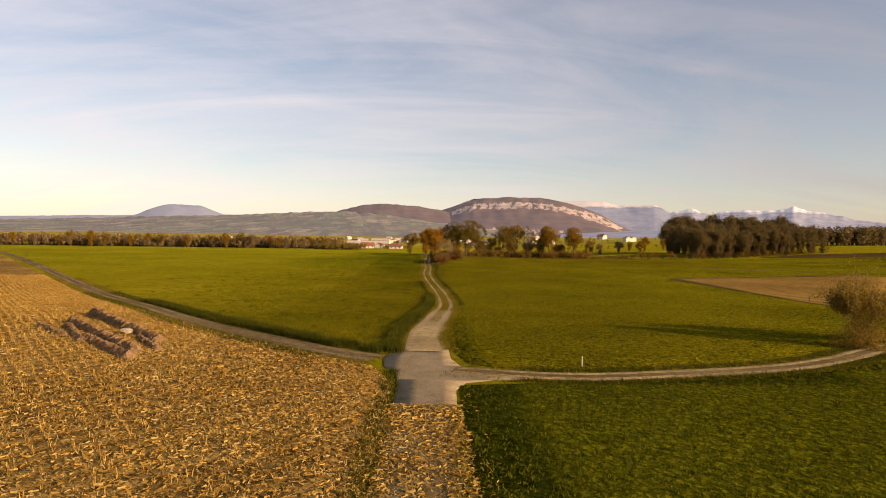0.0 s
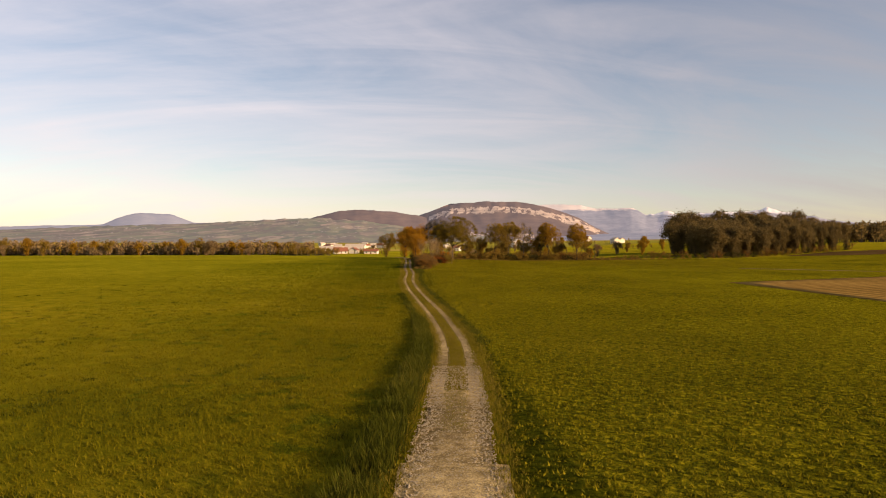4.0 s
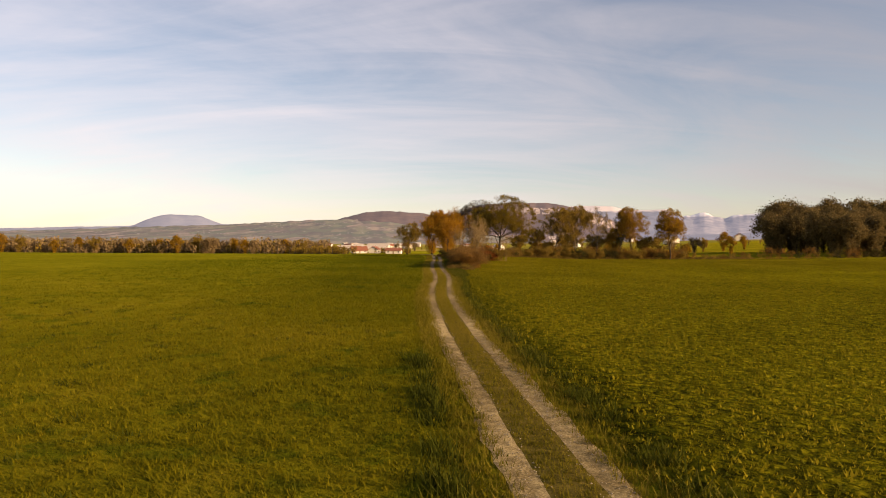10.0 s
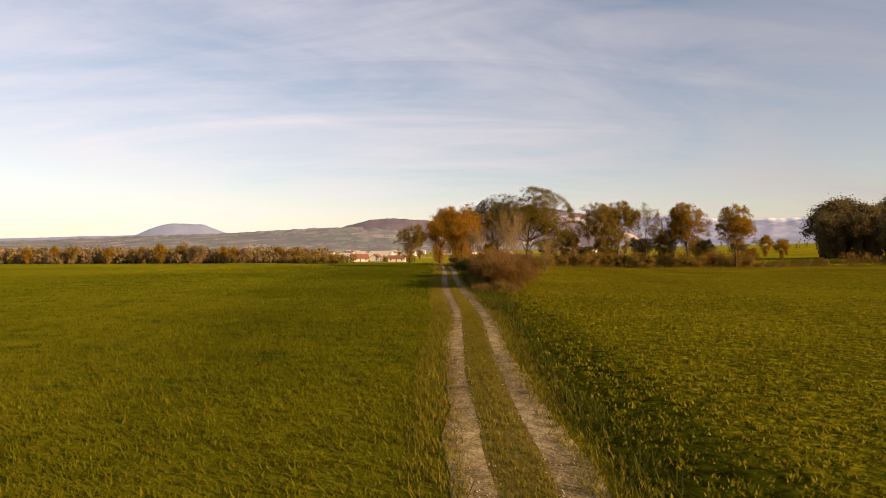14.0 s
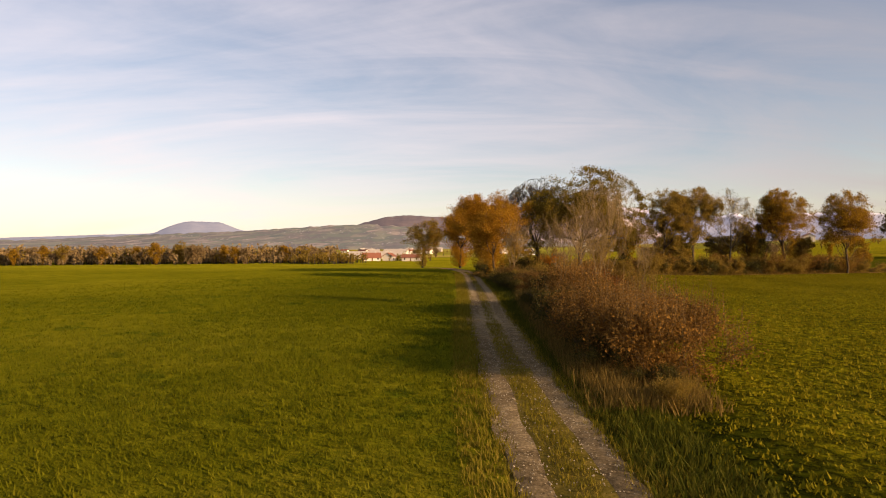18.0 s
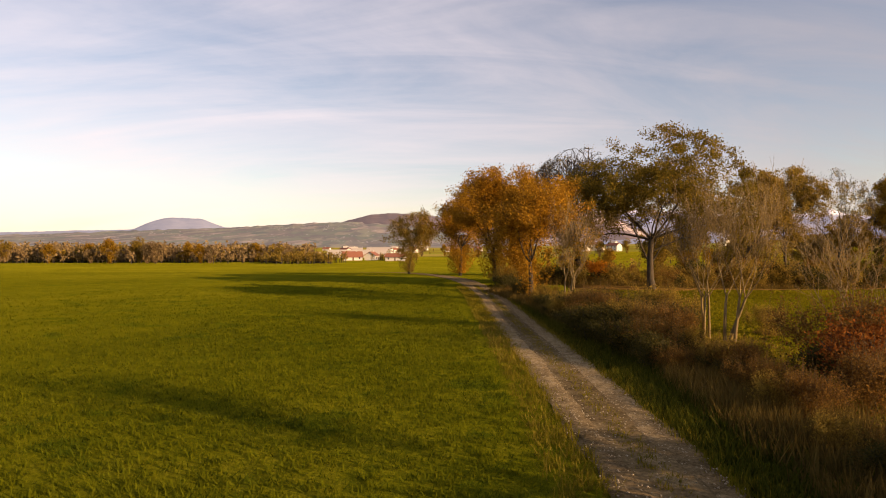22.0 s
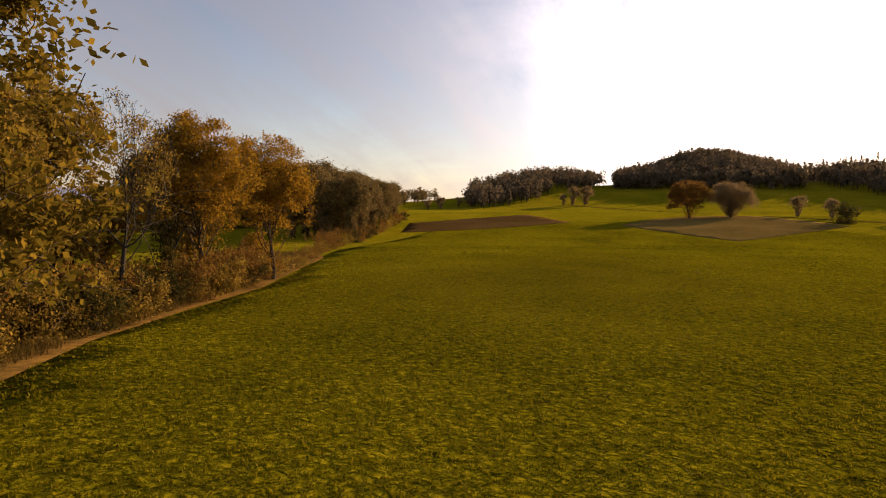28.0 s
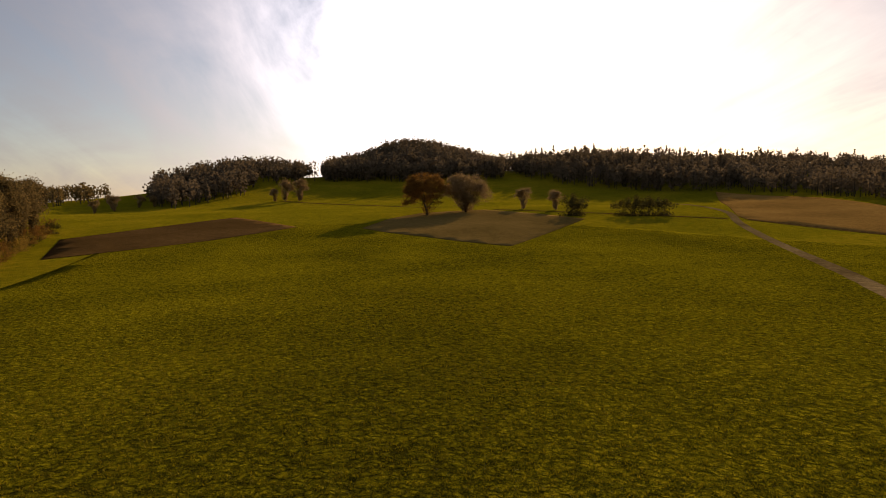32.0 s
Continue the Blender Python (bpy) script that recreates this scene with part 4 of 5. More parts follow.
for vert in rock.verts:
    vert.co *= 1 + 0.35 * noise.noise(vert.co * 2.2)
    vert.co.z *= 0.55
pale_rock = bm_object("boulder", rock, M_STONE)
pale_rock.location = (-28.6, 57.0, ground(-28.6, 57.0) + 0.35)
tagged(pale_rock, "pale grey boulder lying among the soil ridges", "boulder")


def marker_post(x, y):
    base = new("marker_post")
    bm = bmesh.new()
    bmesh.ops.create_cone(bm, cap_ends=True, segments=10, radius1=0.06, radius2=0.05, depth=1.1, matrix=Matrix.Translation((0, 0, 0.5)))
    bm_object("post", bm, M_POSTWOOD, base)
    bm = bmesh.new()
    bmesh.ops.create_cone(bm, cap_ends=True, segments=10, radius1=0.075, radius2=0.02, depth=0.12, matrix=Matrix.Translation((0, 0, 1.1)))
    bm_object("cap", bm, M_WHITE, base, "pale cap")
    at(base, x, y, 0.0, 0.72)
    return tagged(base, "weathered pale wooden marker post beside the path", "post")


marker_post(11.3, 45.9)

# ---- the tree row ----
at(tree("oak_tree", 11, 17.0, 19.0, 0.42, 70000, 0.20, L_OAK, M_BARK, trunk=1.9, levels=5, first=7, fork=3, wide=0.95, up=0.10, clump=0.36, puff=90, bottom=3.2, dome=True, skirt=2, label="large spreading oak with olive brown autumn leaves"), 15.0, 296.4, 0.4)
at(tree("bare_oak", 12, 16.6, 13.0, 0.40, 7500, 0.11, L_OLIVE, M_BARK_DARK, trunk=3.0, levels=5, first=8, fork=4, wide=0.62, up=0.2, dome=True, clump=0.5, minr=0.022, bottom=4.0, skirt=1, label="nearly leafless dark oak behind the large oak"), 9.6, 307.0, 1.0)
at(tree("oak_tree", 13, 16.4, 11.5, 0.28, 30000, 0.22, L_OLIVE, M_BARK, trunk=3.4, levels=5, first=5, wide=0.6, up=0.16, puff=60, clump=0.32, low=400, bottom=1.6, dome=True, skirt=2, label="slender oak with thinning olive brown leaves"), 34.0, 316.5, 0.3)
at(tree("oak_tree", 14, 17.4, 10.8, 0.27, 29000, 0.22, L_OLIVE, M_BARK, trunk=3.6, levels=5, first=5, wide=0.55, up=0.2, puff=60, clump=0.32, low=400, bottom=1.6, dome=True, skirt=2, label="upright oak with sparse yellow brown leaves"), 41.2, 317.5, 2.0)
at(tree("sparse_tree", 15, 16.6, 8.6, 0.24, 4200, 0.18, L_OLIVE, M_BARK_DARK, trunk=5.5, levels=5, first=5, wide=0.65, up=0.16, skirt=1, label="dark stemmed tree nearly out of leaf"), 47.8, 316.8, 0.7)
at(tree("golden_tree", 16, 17.0, 10.6, 0.28, 36000, 0.21, L_GOLD, M_BARK, trunk=2.2, levels=5, first=6, wide=0.6, up=0.18, puff=55, clump=0.32, bottom=1.4, low=900, skirt=3, label="dense golden yellow autumn tree"), 60.2, 319.4, 0.0)
at(tree("ivy_tree", 17, 14.0, 4.5, 0.26, 1600, 0.22, L_BRAMBLE, M_BARK_DARK, trunk=5.0, levels=3, first=4, wide=0.45, up=0.3, low=2600, label="narrow trunk wrapped in dark ivy"), 56.0, 320.0, 0.0)
at(tree("golden_tree", 18, 16.6, 9.4, 0.26, 30000, 0.21, L_GOLD, M_BARK, trunk=2.2, levels=5, first=6, wide=0.55, up=0.2, puff=55, clump=0.32, bottom=2.0, low=500, skirt=4, label="golden tree with a thin top and full lower leaves"), 73.0, 320.6, 1.5)

# maples at the end of the track
at(tree("maple_tree", 21, 12.4, 10.0, 0.26, 46000, 0.17, L_ORANGE, M_BARK_DARK, trunk=3.0, levels=4, first=6, wide=0.62, up=0.2, low=8000, dome=False, label="full orange maple beside the track"), 0.3, 297, 0.2)
at(tree("maple_tree", 22, 9.6, 7.8, 0.22, 32000, 0.17, L_ORANGE, M_BARK, trunk=3.0, levels=4, first=6, wide=0.6, up=0.2, low=2200, dome=False, bottom=1.2, label="orange maple with slender trunk at the field edge"), -0.2, 281.5, 1.2)
at(tree("maple_tree", 23, 13.0, 10.5, 0.28, 40000, 0.19, L_ORANGE, M_BARK_DARK, trunk=3.0, levels=4, first=6, wide=0.62, up=0.2, low=7000, dome=False, label="tall russet maple shading the track"), -0.9, 310, 2.2)
at(tree("maple_tree", 26, 13.0, 12.0, 0.28, 34000, 0.21, L_ORANGE, M_BARK_DARK, trunk=2.6, levels=4, first=6, wide=0.68, up=0.16, low=8000, label="broad brown and orange maple at the bend of the track"), -5.0, 330, 0.7)
at(tree("brown_tree", 24, 12.2, 9.6, 0.24, 17000, 0.20, L_OLIVE, M_BARK_DARK, trunk=2.2, levels=4, first=6, wide=0.6, up=0.16, low=4500, label="brown thinning tree on the far side of the track"), -14.2, 343, 0.4)
at(tree("pale_ash", 25, 7.6, 4.4, 0.085, 900, 0.13, L_GOLD, M_BARK_PALE, trunk=2.4, levels=5, first=3, fork=2, wide=0.42, up=0.32, stems=4, lean=0.2, dome=False, minr=0.01, label="pale many-stemmed young ash, nearly bare"), 1.8, 276, 0.0)
at(tree("bare_ash", 27, 7.9, 4.2, 0.085, 0, 0.13, L_OLIVE, M_BARK_ASH, trunk=2.6, levels=5, first=3, fork=2, wide=0.42, up=0.40, stems=3, lean=0.12, wander=0.07, dome=False, minr=0.007, label="tall leafless ash rising from the hedge"), 6.2, 259.5, 0.0)
at(tree("bare_ash", 28, 6.9, 3.6, 0.075, 0, 0.13, L_OLIVE, M_BARK_ASH, trunk=2.3, levels=5, first=3, fork=2, wide=0.45, up=0.32, stems=3, lean=0.14, wander=0.07, dome=False, minr=0.007, label="leafless ash with fine twigs"), 5.4, 260.6, 0.8)
at(tree("bare_ash", 29, 6.0, 4.0, 0.10, 0, 0.13, L_OLIVE, M_BARK_ASH, trunk=2.4, levels=5, first=3, fork=2, wide=0.5, up=0.28, stems=2, lean=0.12, wander=0.07, dome=False, minr=0.007, label="slim bare ash beside the red shrub"), 7.6, 252.9, 2.0)
at(tree("bare_ash", 30, 8.4, 3.6, 0.075, 0, 0.13, L_OLIVE, M_BARK_ASH, trunk=2.6, levels=5, first=3, fork=3, wide=0.36, up=0.4, stems=3, lean=0.12, wander=0.07, dome=False, minr=0.007, label="tall leafless ash rising from the hedge"), 4.4, 237.2, 0.5)
at(tree("bare_ash", 31, 5.6, 2.6, 0.08, 0, 0.13, L_OLIVE, M_BARK_ASH, trunk=2.2, levels=5, first=3, fork=2, wide=0.36, up=0.4, stems=2, lean=0.1, wander=0.07, dome=False, minr=0.007, label="thin bare ash shoots at the hedge's end"), 11.6, 250.6, 0.5)


def shrub(name, seed, height, width, leaves, leaf_mat, bark_mat, size=0.10, label="", stems=9, whips=30, levels=3):
    """A loose bush: many stems, upright whips above them, leaves in clumps down to the ground."""
    r = np.random.default_rng(seed)
    segs, twigs = grow(r, height * 0.30, levels, 3, 3, 0.45, 0.2, stems=stems, lean=0.45, wander=0.16)
    top, reach = segs[:, 5].max(), np.percentile(np.abs(twigs[:, :2]), 92)
    scale = np.array([width / 2 / reach, width / 2 / reach, height * 0.85 / top])
    base = new(name)
    rows = np.c_[segs[:, 0:3] * scale, segs[:, 3:6] * scale, np.maximum(segs[:, 6:8] * 0.03, 0.007)]
    tw = twigs * scale
    tips = tw[r.permutation(len(tw))[:whips]]
    ends = tips + np.c_[r.normal(0, 0.18, (len(tips), 2)), r.uniform(0.3, 0.45, len(tips)) * height * r.uniform(0.4, 1.0, len(tips))]
    feet = rows[rows[:, 2] == 0][:, 0:3]
    roots = np.c_[np.zeros((len(feet), 2)), np.full(len(feet), -0.06), feet, np.full(len(feet), 0.04), np.full(len(feet), 0.03)]
    rows = np.r_[rows, roots, np.c_[tips, ends, np.full(len(tips), 0.008), np.full(len(tips), 0.004)]]
    va, fa = tubes(rows, 3)
    mesh_object("branchwork", va, fa, bark_mat, base)
    heads = tw[r.permutation(len(tw))[: max(20, leaves // 22)]]
    pick = heads[r.integers(0, len(heads), leaves)] + r.normal(0, 0.2, (leaves, 3))
    extra = int(leaves * 0.45)
    a, q = r.uniform(0, 6.28, extra), np.sqrt(r.random(extra))
    z = height * 0.66 * r.random(extra) ** 1.2 * (1 - 0.8 * q * q) * (0.75 + 0.25 * np.sin(a * 2 + seed))
    full = width * 0.44 * q * (0.8 + 0.3 * np.sin(a * 3 + seed))
    w_ = r.integers(0, len(tips), leaves // 8)
    along = tips[w_] + (ends - tips)[w_] * r.random((len(w_), 1)) + r.normal(0, 0.05, (len(w_), 3))
    pick = np.r_[pick, np.c_[full * np.cos(a), full * np.sin(a), z], along]
    pick = pick[pick[:, 2] > 0.02]
    vl, fl = leaf_quads(pick, size, r)
    mesh_object("foliage", vl, fl, leaf_mat, base)
    return tagged(base, label, "shrub")


rust = shrub("rust_shrub", 51, 3.5, 3.6, 7500, L_RUST, M_BARK_TWIG, 0.088, "rust brown hedge shrub with dense twigs", 11, 190)
bramble = shrub("bramble_shrub", 52, 2.6, 3.4, 7000, L_BRAMBLE, M_BARK_DARK, 0.110, "dark green bramble thicket in the hedge", 10)
redbush = shrub("red_shrub", 53, 2.6, 2.8, 7000, L_RED, M_BARK_DARK, 0.098, "bright red-leaved shrub in the hedge", 10)
olivebush = shrub("olive_shrub", 54, 3.2, 3.2, 5200, L_OLIVE, M_BARK_TWIG, 0.098, "yellow brown shrub with thin leaves", 8, 50)
flame = shrub("flame_shrub", 55, 3.4, 4.0, 3800, L_FLAME, M_BARK_DARK, 0.16, "flame orange shrub under the bare oak", 8)
golden = shrub("roadside_shrub", 56, 7.4, 5.2, 9000, L_OLIVE, M_BARK_TWIG, 0.15, "tall olive and yellow brown roadside shrub", 9, 60)
rust_far = shrub("rust_shrub", 57, 3.5, 3.6, 800, L_RUST, M_BARK_TWIG, 0.18, "rust brown bush under the tree row", 6, 16, 2)
olive_far = shrub("olive_shrub", 58, 3.2, 3.2, 800, L_OLIVE, M_BARK_TWIG, 0.18, "yellow brown bush under the tree row", 6, 16, 2)
bramble_far = shrub("bramble_shrub", 59, 2.6, 3.4, 900, L_BRAMBLE, M_BARK_DARK, 0.19, "dark bramble bush under the tree row", 6, 10, 2)
at(rust_far, 30, 309.8, 0.0, 0.8)
at(olive_far, 47, 315.5, 0.0, 0.9)
at(bramble_far, 9, 305.5, 0.0, 0.9)
at(rust, 1.6, 216.4, 0.3, 1.0)
at(bramble, 1.0, 228.0, 0.9, 1.0)
at(redbush, 6.2, 249.4, 0.0, 1.05)
at(olivebush, 2.6, 241.0, 0.5, 0.8)
at(flame, 12.0, 309.0, 0.0, 1.0)
at(golden, 39.8, 56.0, 0.0, 1.05)
hrng = random.Random(9)
for x, y, s in [(2.9, 217.6, 0.95), (0.9, 219.2, 0.9), (2.6, 221.0, 1.0), (1.4, 223.6, 0.95), (3.2, 225.0, 0.85), (2.4, 231.4, 0.9), (3.4, 236.0, 0.95), (2.2, 234.4, 1.15), (3.4, 243.2, 0.5), (1.9, 270.2, 0.55), (4.6, 247.4, 0.6), (7.2, 251.8, 1.0)]:
    again(rust, x, y, hrng.uniform(0, 6.28), s)
for x, y, s in [(1.4, 220.8, 0.8), (1.6, 225.4, 0.9), (1.2, 231.2, 0.95), (2.4, 237.0, 1.2), (0.6, 238.6, 0.6), (1.6, 260.4, 0.8), (2.6, 261.8, 0.85), (1.2, 263.6, 0.75), (3.4, 260.2, 0.8), (1.9, 266.4, 0.9), (1.0, 268.6, 0.8), (5.4, 249.2, 0.7), (7.8, 249.6, 0.7), (0.0, 274.0, 0.5), (-0.6, 283.6, 0.7), (-1.2, 290.0, 0.8)]:
    again(bramble, x, y, hrng.uniform(0, 6.28), s)
for x, y, s in [(8.4, 250.2, 0.9), (1.6, 271.4, 0.6), (1.2, 265.4, 0.62)]:
    again(redbush, x, y, hrng.uniform(0, 6.28), s)
for x, y, s in [(4.0, 262.8, 0.9), (10.2, 250.2, 0.9), (9.6, 262.4, 0.55), (2.2, 272.0, 0.6), (0.4, 276.6, 0.6), (2.0, 247.6, 0.4), (3.0, 252.6, 0.35), (1.6, 256.0, 0.4), (-0.8, 296.0, 0.9)]:
    again(olivebush, x, y, hrng.uniform(0, 6.28), s)
again(golden, 43.5, 60.5, 1.0, 0.9)
again(golden, 47.0, 57.0, 2.0, 0.8)
# understorey along the tree row
front_x, front_y = [3, 17, 40, 66, 80, 110], [302, 301, 312.6, 319.6, 326.5, 339]
for n in range(170):
    x = 3 + n * 0.46 + hrng.uniform(-0.6, 0.6)
    y = np.interp(x, front_x, front_y) + 9.0 * hrng.random() ** 1.3
    if math.hypot(x - 73.0, y - 320.6) > 2.5 and math.hypot(x - 15.0, y - 296.4) > 4:
        again(hrng.choice([rust_far, olive_far, olive_far, olive_far, olive_far, bramble_far]), x, y, hrng.uniform(0, 6.28), hrng.uniform(0.6, 1.4) * (0.7 if x < 26 else 1.0))
under = np.c_[rng.uniform(3, 110, 9000), np.zeros(9000)]
under[:, 1] = np.interp(under[:, 0], front_x, front_y) - 1.0 + 11.0 * rng.random(9000)
tagged(blades("row_brush", under, M_BRUSH, 6, 0.75, 0.05, rng, 0.18, 0.45), "brown dead stalks and brambles under the tree row", "brush")
hedgerow = [tree("hedgerow_tree", 33 + n, 9.5 + n, 7.0, 0.16, 5200, 0.34, (L_OLIVE, L_GOLD)[n], M_BARK_DARK, trunk=2.0, levels=4, first=5, wide=0.6, up=0.18, stems=2, low=1800, label="young olive and gold tree filling the hedgerow", group="young hedgerow trees") for n in range(2)]
for n, (x, y, z) in enumerate([(23, 318, 0.8), (29, 323, 0.9), (41, 327, 0.95), (50, 326, 0.9), (57, 329, 1.0), (66.5, 327, 0.85), (33, 317.5, 0.6), (82, 329.5, 0.5)]):
    at(hedgerow[n], x, y, n * 1.3, z) if n < 2 else again(hedgerow[(n + n // 3) % 2], x, y, n * 1.3, z)
# thicket along the bank, higher around the ash clump
for n in range(36):
    y = 251.5 + n * 0.54 + hrng.uniform(-0.3, 0.3)
    x = np.interp(y, [251, 256, 262, 271], [2.3, 1.5, 1.0, 0.6]) + hrng.uniform(-1.3, 1.5)
    again(hrng.choice([bramble, bramble, rust, rust, olivebush]), x, y, hrng.uniform(0, 6.28), hrng.uniform(0.35, 0.72) * (1.15 if 256 < y < 264 else 0.8))
# low brush of the bank between track and crop
bank = curve_points([(1.2, 213), (1.4, 230), (1.9, 244), (2.6, 254), (1.6, 266), (0.6, 278), (-1.0, 292)], 0.8)
tagged(blades("bank_brush", np.r_[beside(bank, 6500, 0.0, 1.5, rng), beside(bank, 3200, -2.2, -0.8, rng, False)], M_BRUSH, 7, 0.55, 0.04, rng, 0.16, 0.45), "brown dead brush and brambles on the bank", "brush")
for n in range(0, len(bank), 3):
    x, y = bank[n]
    again(hrng.choice([bramble, bramble, rust, olivebush]), x + hrng.uniform(-0.7, 0.7), y, hrng.uniform(0, 6.28), hrng.uniform(0.28, 0.5))
for n in range(10):
    x = 74 + n * 4.2
    again(hrng.choice([olive_far, olive_far, rust_far]), x, 321 + n * 1.9 + hrng.uniform(-1, 1), hrng.uniform(0, 6.28), hrng.uniform(0.5, 0.9))

# ---- the dark wood ----
dark = [tree("dark_wood_tree", 60 + n, 18.0 + n, 8.6, 0.22, 3000, 0.60, L_DARK, M_BARK_DARK, trunk=4.0, levels=3, first=6, wide=0.66, up=0.16, low=1200, clump=0.9, puff=40, dome=True, label="dark brown green tree of the dense wood", group="trees of the dark wood") for n in range(3)]
spots = [(163 + a * 4.6 + b * 3.6 + hrng.uniform(-1.8, 1.8), 427 - a * 2.5 + b * 6.6 + hrng.uniform(-1.8, 1.8), (0.98, 1.12, 1.22, 1.28)[b] * hrng.uniform(0.9, 1.1) * (1.06 - 0.010 * a)) for b in range(4) for a in range(14)]
spots += [(152 + a * 6.1 + hrng.uniform(-1.8, 1.8), 354 + a * 1.78 + b * 7 + hrng.uniform(-1.8, 1.8), (0.84, 0.94, 1.02)[b] * hrng.uniform(0.9, 1.1) * (1 - 0.008 * a)) for b in range(3) for a in range(16)]
for n, (x, y, z) in enumerate(spots):
    if n < 3:
        at(dark[n], x, y, hrng.uniform(0, 6.28), z)
    else:
        again(dark[n % 3], x, y, hrng.uniform(0, 6.28), z)
for n in range(30):
    x = 116 + n * 4.4
    again(hrng.choice([olive_far, bramble_far, rust_far, rust_far]), x, 340.5 + (x - 118) * 0.287 + hrng.uniform(-1, 1), hrng.uniform(0, 6.28), hrng.uniform(0.7, 1.3))

# ---- the brown wood, hedges and villages to the north ----
brown = [tree("brown_wood_tree", 70 + n, 14.0 + n, 10.0, 0.2, 1800, 0.8, (L_BROWNWOOD, L_BROWNWOOD, L_GOLD, L_OLIVE)[n], M_BARK, trunk=3.0, levels=3, first=6, wide=0.6, up=0.18, low=700, clump=1.0, label="brown autumn tree of the distant wood belt", group="trees of the distant wood belt") for n in range(4)]
belt = [(-470 + n * 9.2 + hrng.uniform(-4, 4), 530 + n * 1.6 + hrng.uniform(-14, 22)) for n in range(40)]
belt += [(-118 + n * 12 + hrng.uniform(-3, 3), 610 + hrng.uniform(-10, 30)) for n in range(2)]
belt += [(14 + n * 11 + hrng.uniform(-4, 4), 430 + hrng.uniform(-25, 80)) for n in range(22)]
belt += [(-40 + n * 16 + hrng.uniform(-5, 5), 690 + hrng.uniform(-20, 90)) for n in range(14)]
for n, (x, y) in enumerate(belt):
    s = hrng.uniform(0.55, 0.85) * (0.85 if n >= 40 else 1.0)
    if n < 4:
        at(brown[n], x, y, hrng.uniform(0, 6.28), s)
    else:
        again(brown[n % 4 if n % 7 else 2], x, y, hrng.uniform(0, 6.28), s)


def box(name, lo, hi, mat, parent, label=""):
    bm = bmesh.new()
    bmesh.ops.create_cube(bm, size=1.0)
    for vert in bm.verts:
        vert.co = Vector([lo[k] + (vert.co[k] + 0.5) * (hi[k] - lo[k]) for k in range(3)])
    bmesh.ops.bevel(bm, geom=bm.edges[:], offset=0.02, segments=1, affect="EDGES")
    return bm_object(name, bm, mat, parent, label)


def house(x, y, turn, wide, deep, tall, wall_mat, roof_mat, label, pitch=0.55, category="house"):
    """A house: walls, a gabled roof with eaves, chimney, door, windows."""
    base = new("house")
    box("wall", (-wide / 2, -deep / 2, -2.5), (wide / 2, deep / 2, tall), wall_mat, base)
    rise, over = deep / 2 * pitch, 0.6
    bm = bmesh.new()
    pts = [(-deep / 2 - over, tall - over * pitch), (0, tall + rise), (deep / 2 + over, tall - over * pitch), (deep / 2 + over, tall - over * pitch - 0.22), (0, tall + rise - 0.25), (-deep / 2 - over, tall - over * pitch - 0.22)]
    ends = [[bm.verts.new((s * (wide / 2 + over), py, pz)) for py, pz in pts] for s in (-1, 1)]
    for a in range(6):
        b = (a + 1) % 6
        bm.faces.new((ends[0][a], ends[0][b], ends[1][b], ends[1][a]))
    for e in ends:
        bm.faces.new((e[0], e[1], e[4], e[5]))
        bm.faces.new((e[1], e[2], e[3], e[4]))
    bmesh.ops.recalc_face_normals(bm, faces=bm.faces[:])
    roof = bm_object("roof", bm, roof_mat, base)
    for s in (-1, 1):
        bm = bmesh.new()
        bm.faces.new([bm.verts.new(p) for p in ((s * wide / 2 * 0.998, -deep / 2, tall - 0.05), (s * wide / 2 * 0.998, deep / 2, tall - 0.05), (s * wide / 2 * 0.998, 0, tall + rise - 0.26))])
        bm_object("gable", bm, wall_mat, base)
    box("chimney", (wide * 0.2, -0.4, tall + rise * 0.5), (wide * 0.2 + 0.7, 0.3, tall + rise + 0.8), wall_mat, roof)
    n = max(2, int(wide / 3.4))
    for a in range(n):
        cx = -wide / 2 + (a + 0.5) * wide / n
        for level in range(max(1, int(tall / 2.7))):
            z = 0.9 + level * 2.6
            for s in (-1, 1):
                if a == n // 2 and level == 0 and s < 0:
                    box("door", (cx - 0.5, -deep / 2 - 0.05, 0), (cx + 0.5, -deep / 2 + 0.03, 2.1), M_DOORWOOD, base)
                else:
                    box("window", (cx - 0.55, s * deep / 2 - 0.06, z), (cx + 0.55, s * deep / 2 + 0.06, z + 1.25), M_GLASS_DARK, base)
    base.location, base.rotation_euler = (x, y, ground(x, y)), (0, 0, turn)
    return tagged(base, label, category)


house(-72, 650, 0.3, 13, 9, 2.8, M_WHITE, M_ROOF_RED, "white farmhouse with a broad red tiled roof", 0.75)
house(-59, 656, 1.35, 9, 8, 3.6, M_WHITE, M_ROOF_RED, "small white house with its gable to the meadow", 0.6)
house(-41, 640, -0.1, 13, 8, 3.0, M_WHITE, M_ROOF_RED, "low white house with a red roof", 0.5)
house(-82, 745, 0.04, 48, 18, 2.7, M_PLASTER, M_ROOF_GREY, "long low farm shed with a pale grey roof", 0.42, "barn")
house(-112, 706, 0.1, 14, 10, 3.4, M_PLASTER, M_ROOF_GREY, "white barn with a grey roof", 0.3, "barn")
house(-108, 890, 0.1, 20, 11, 5.2, M_WHITE, M_ROOF_GREY, "white hall on the far side of the valley", 0.4, "barn")
house(-80, 900, -0.1, 27, 13, 5.2, M_WHITE, M_ROOF_GREY, "broad white hall on the far side of the valley", 0.4, "barn")
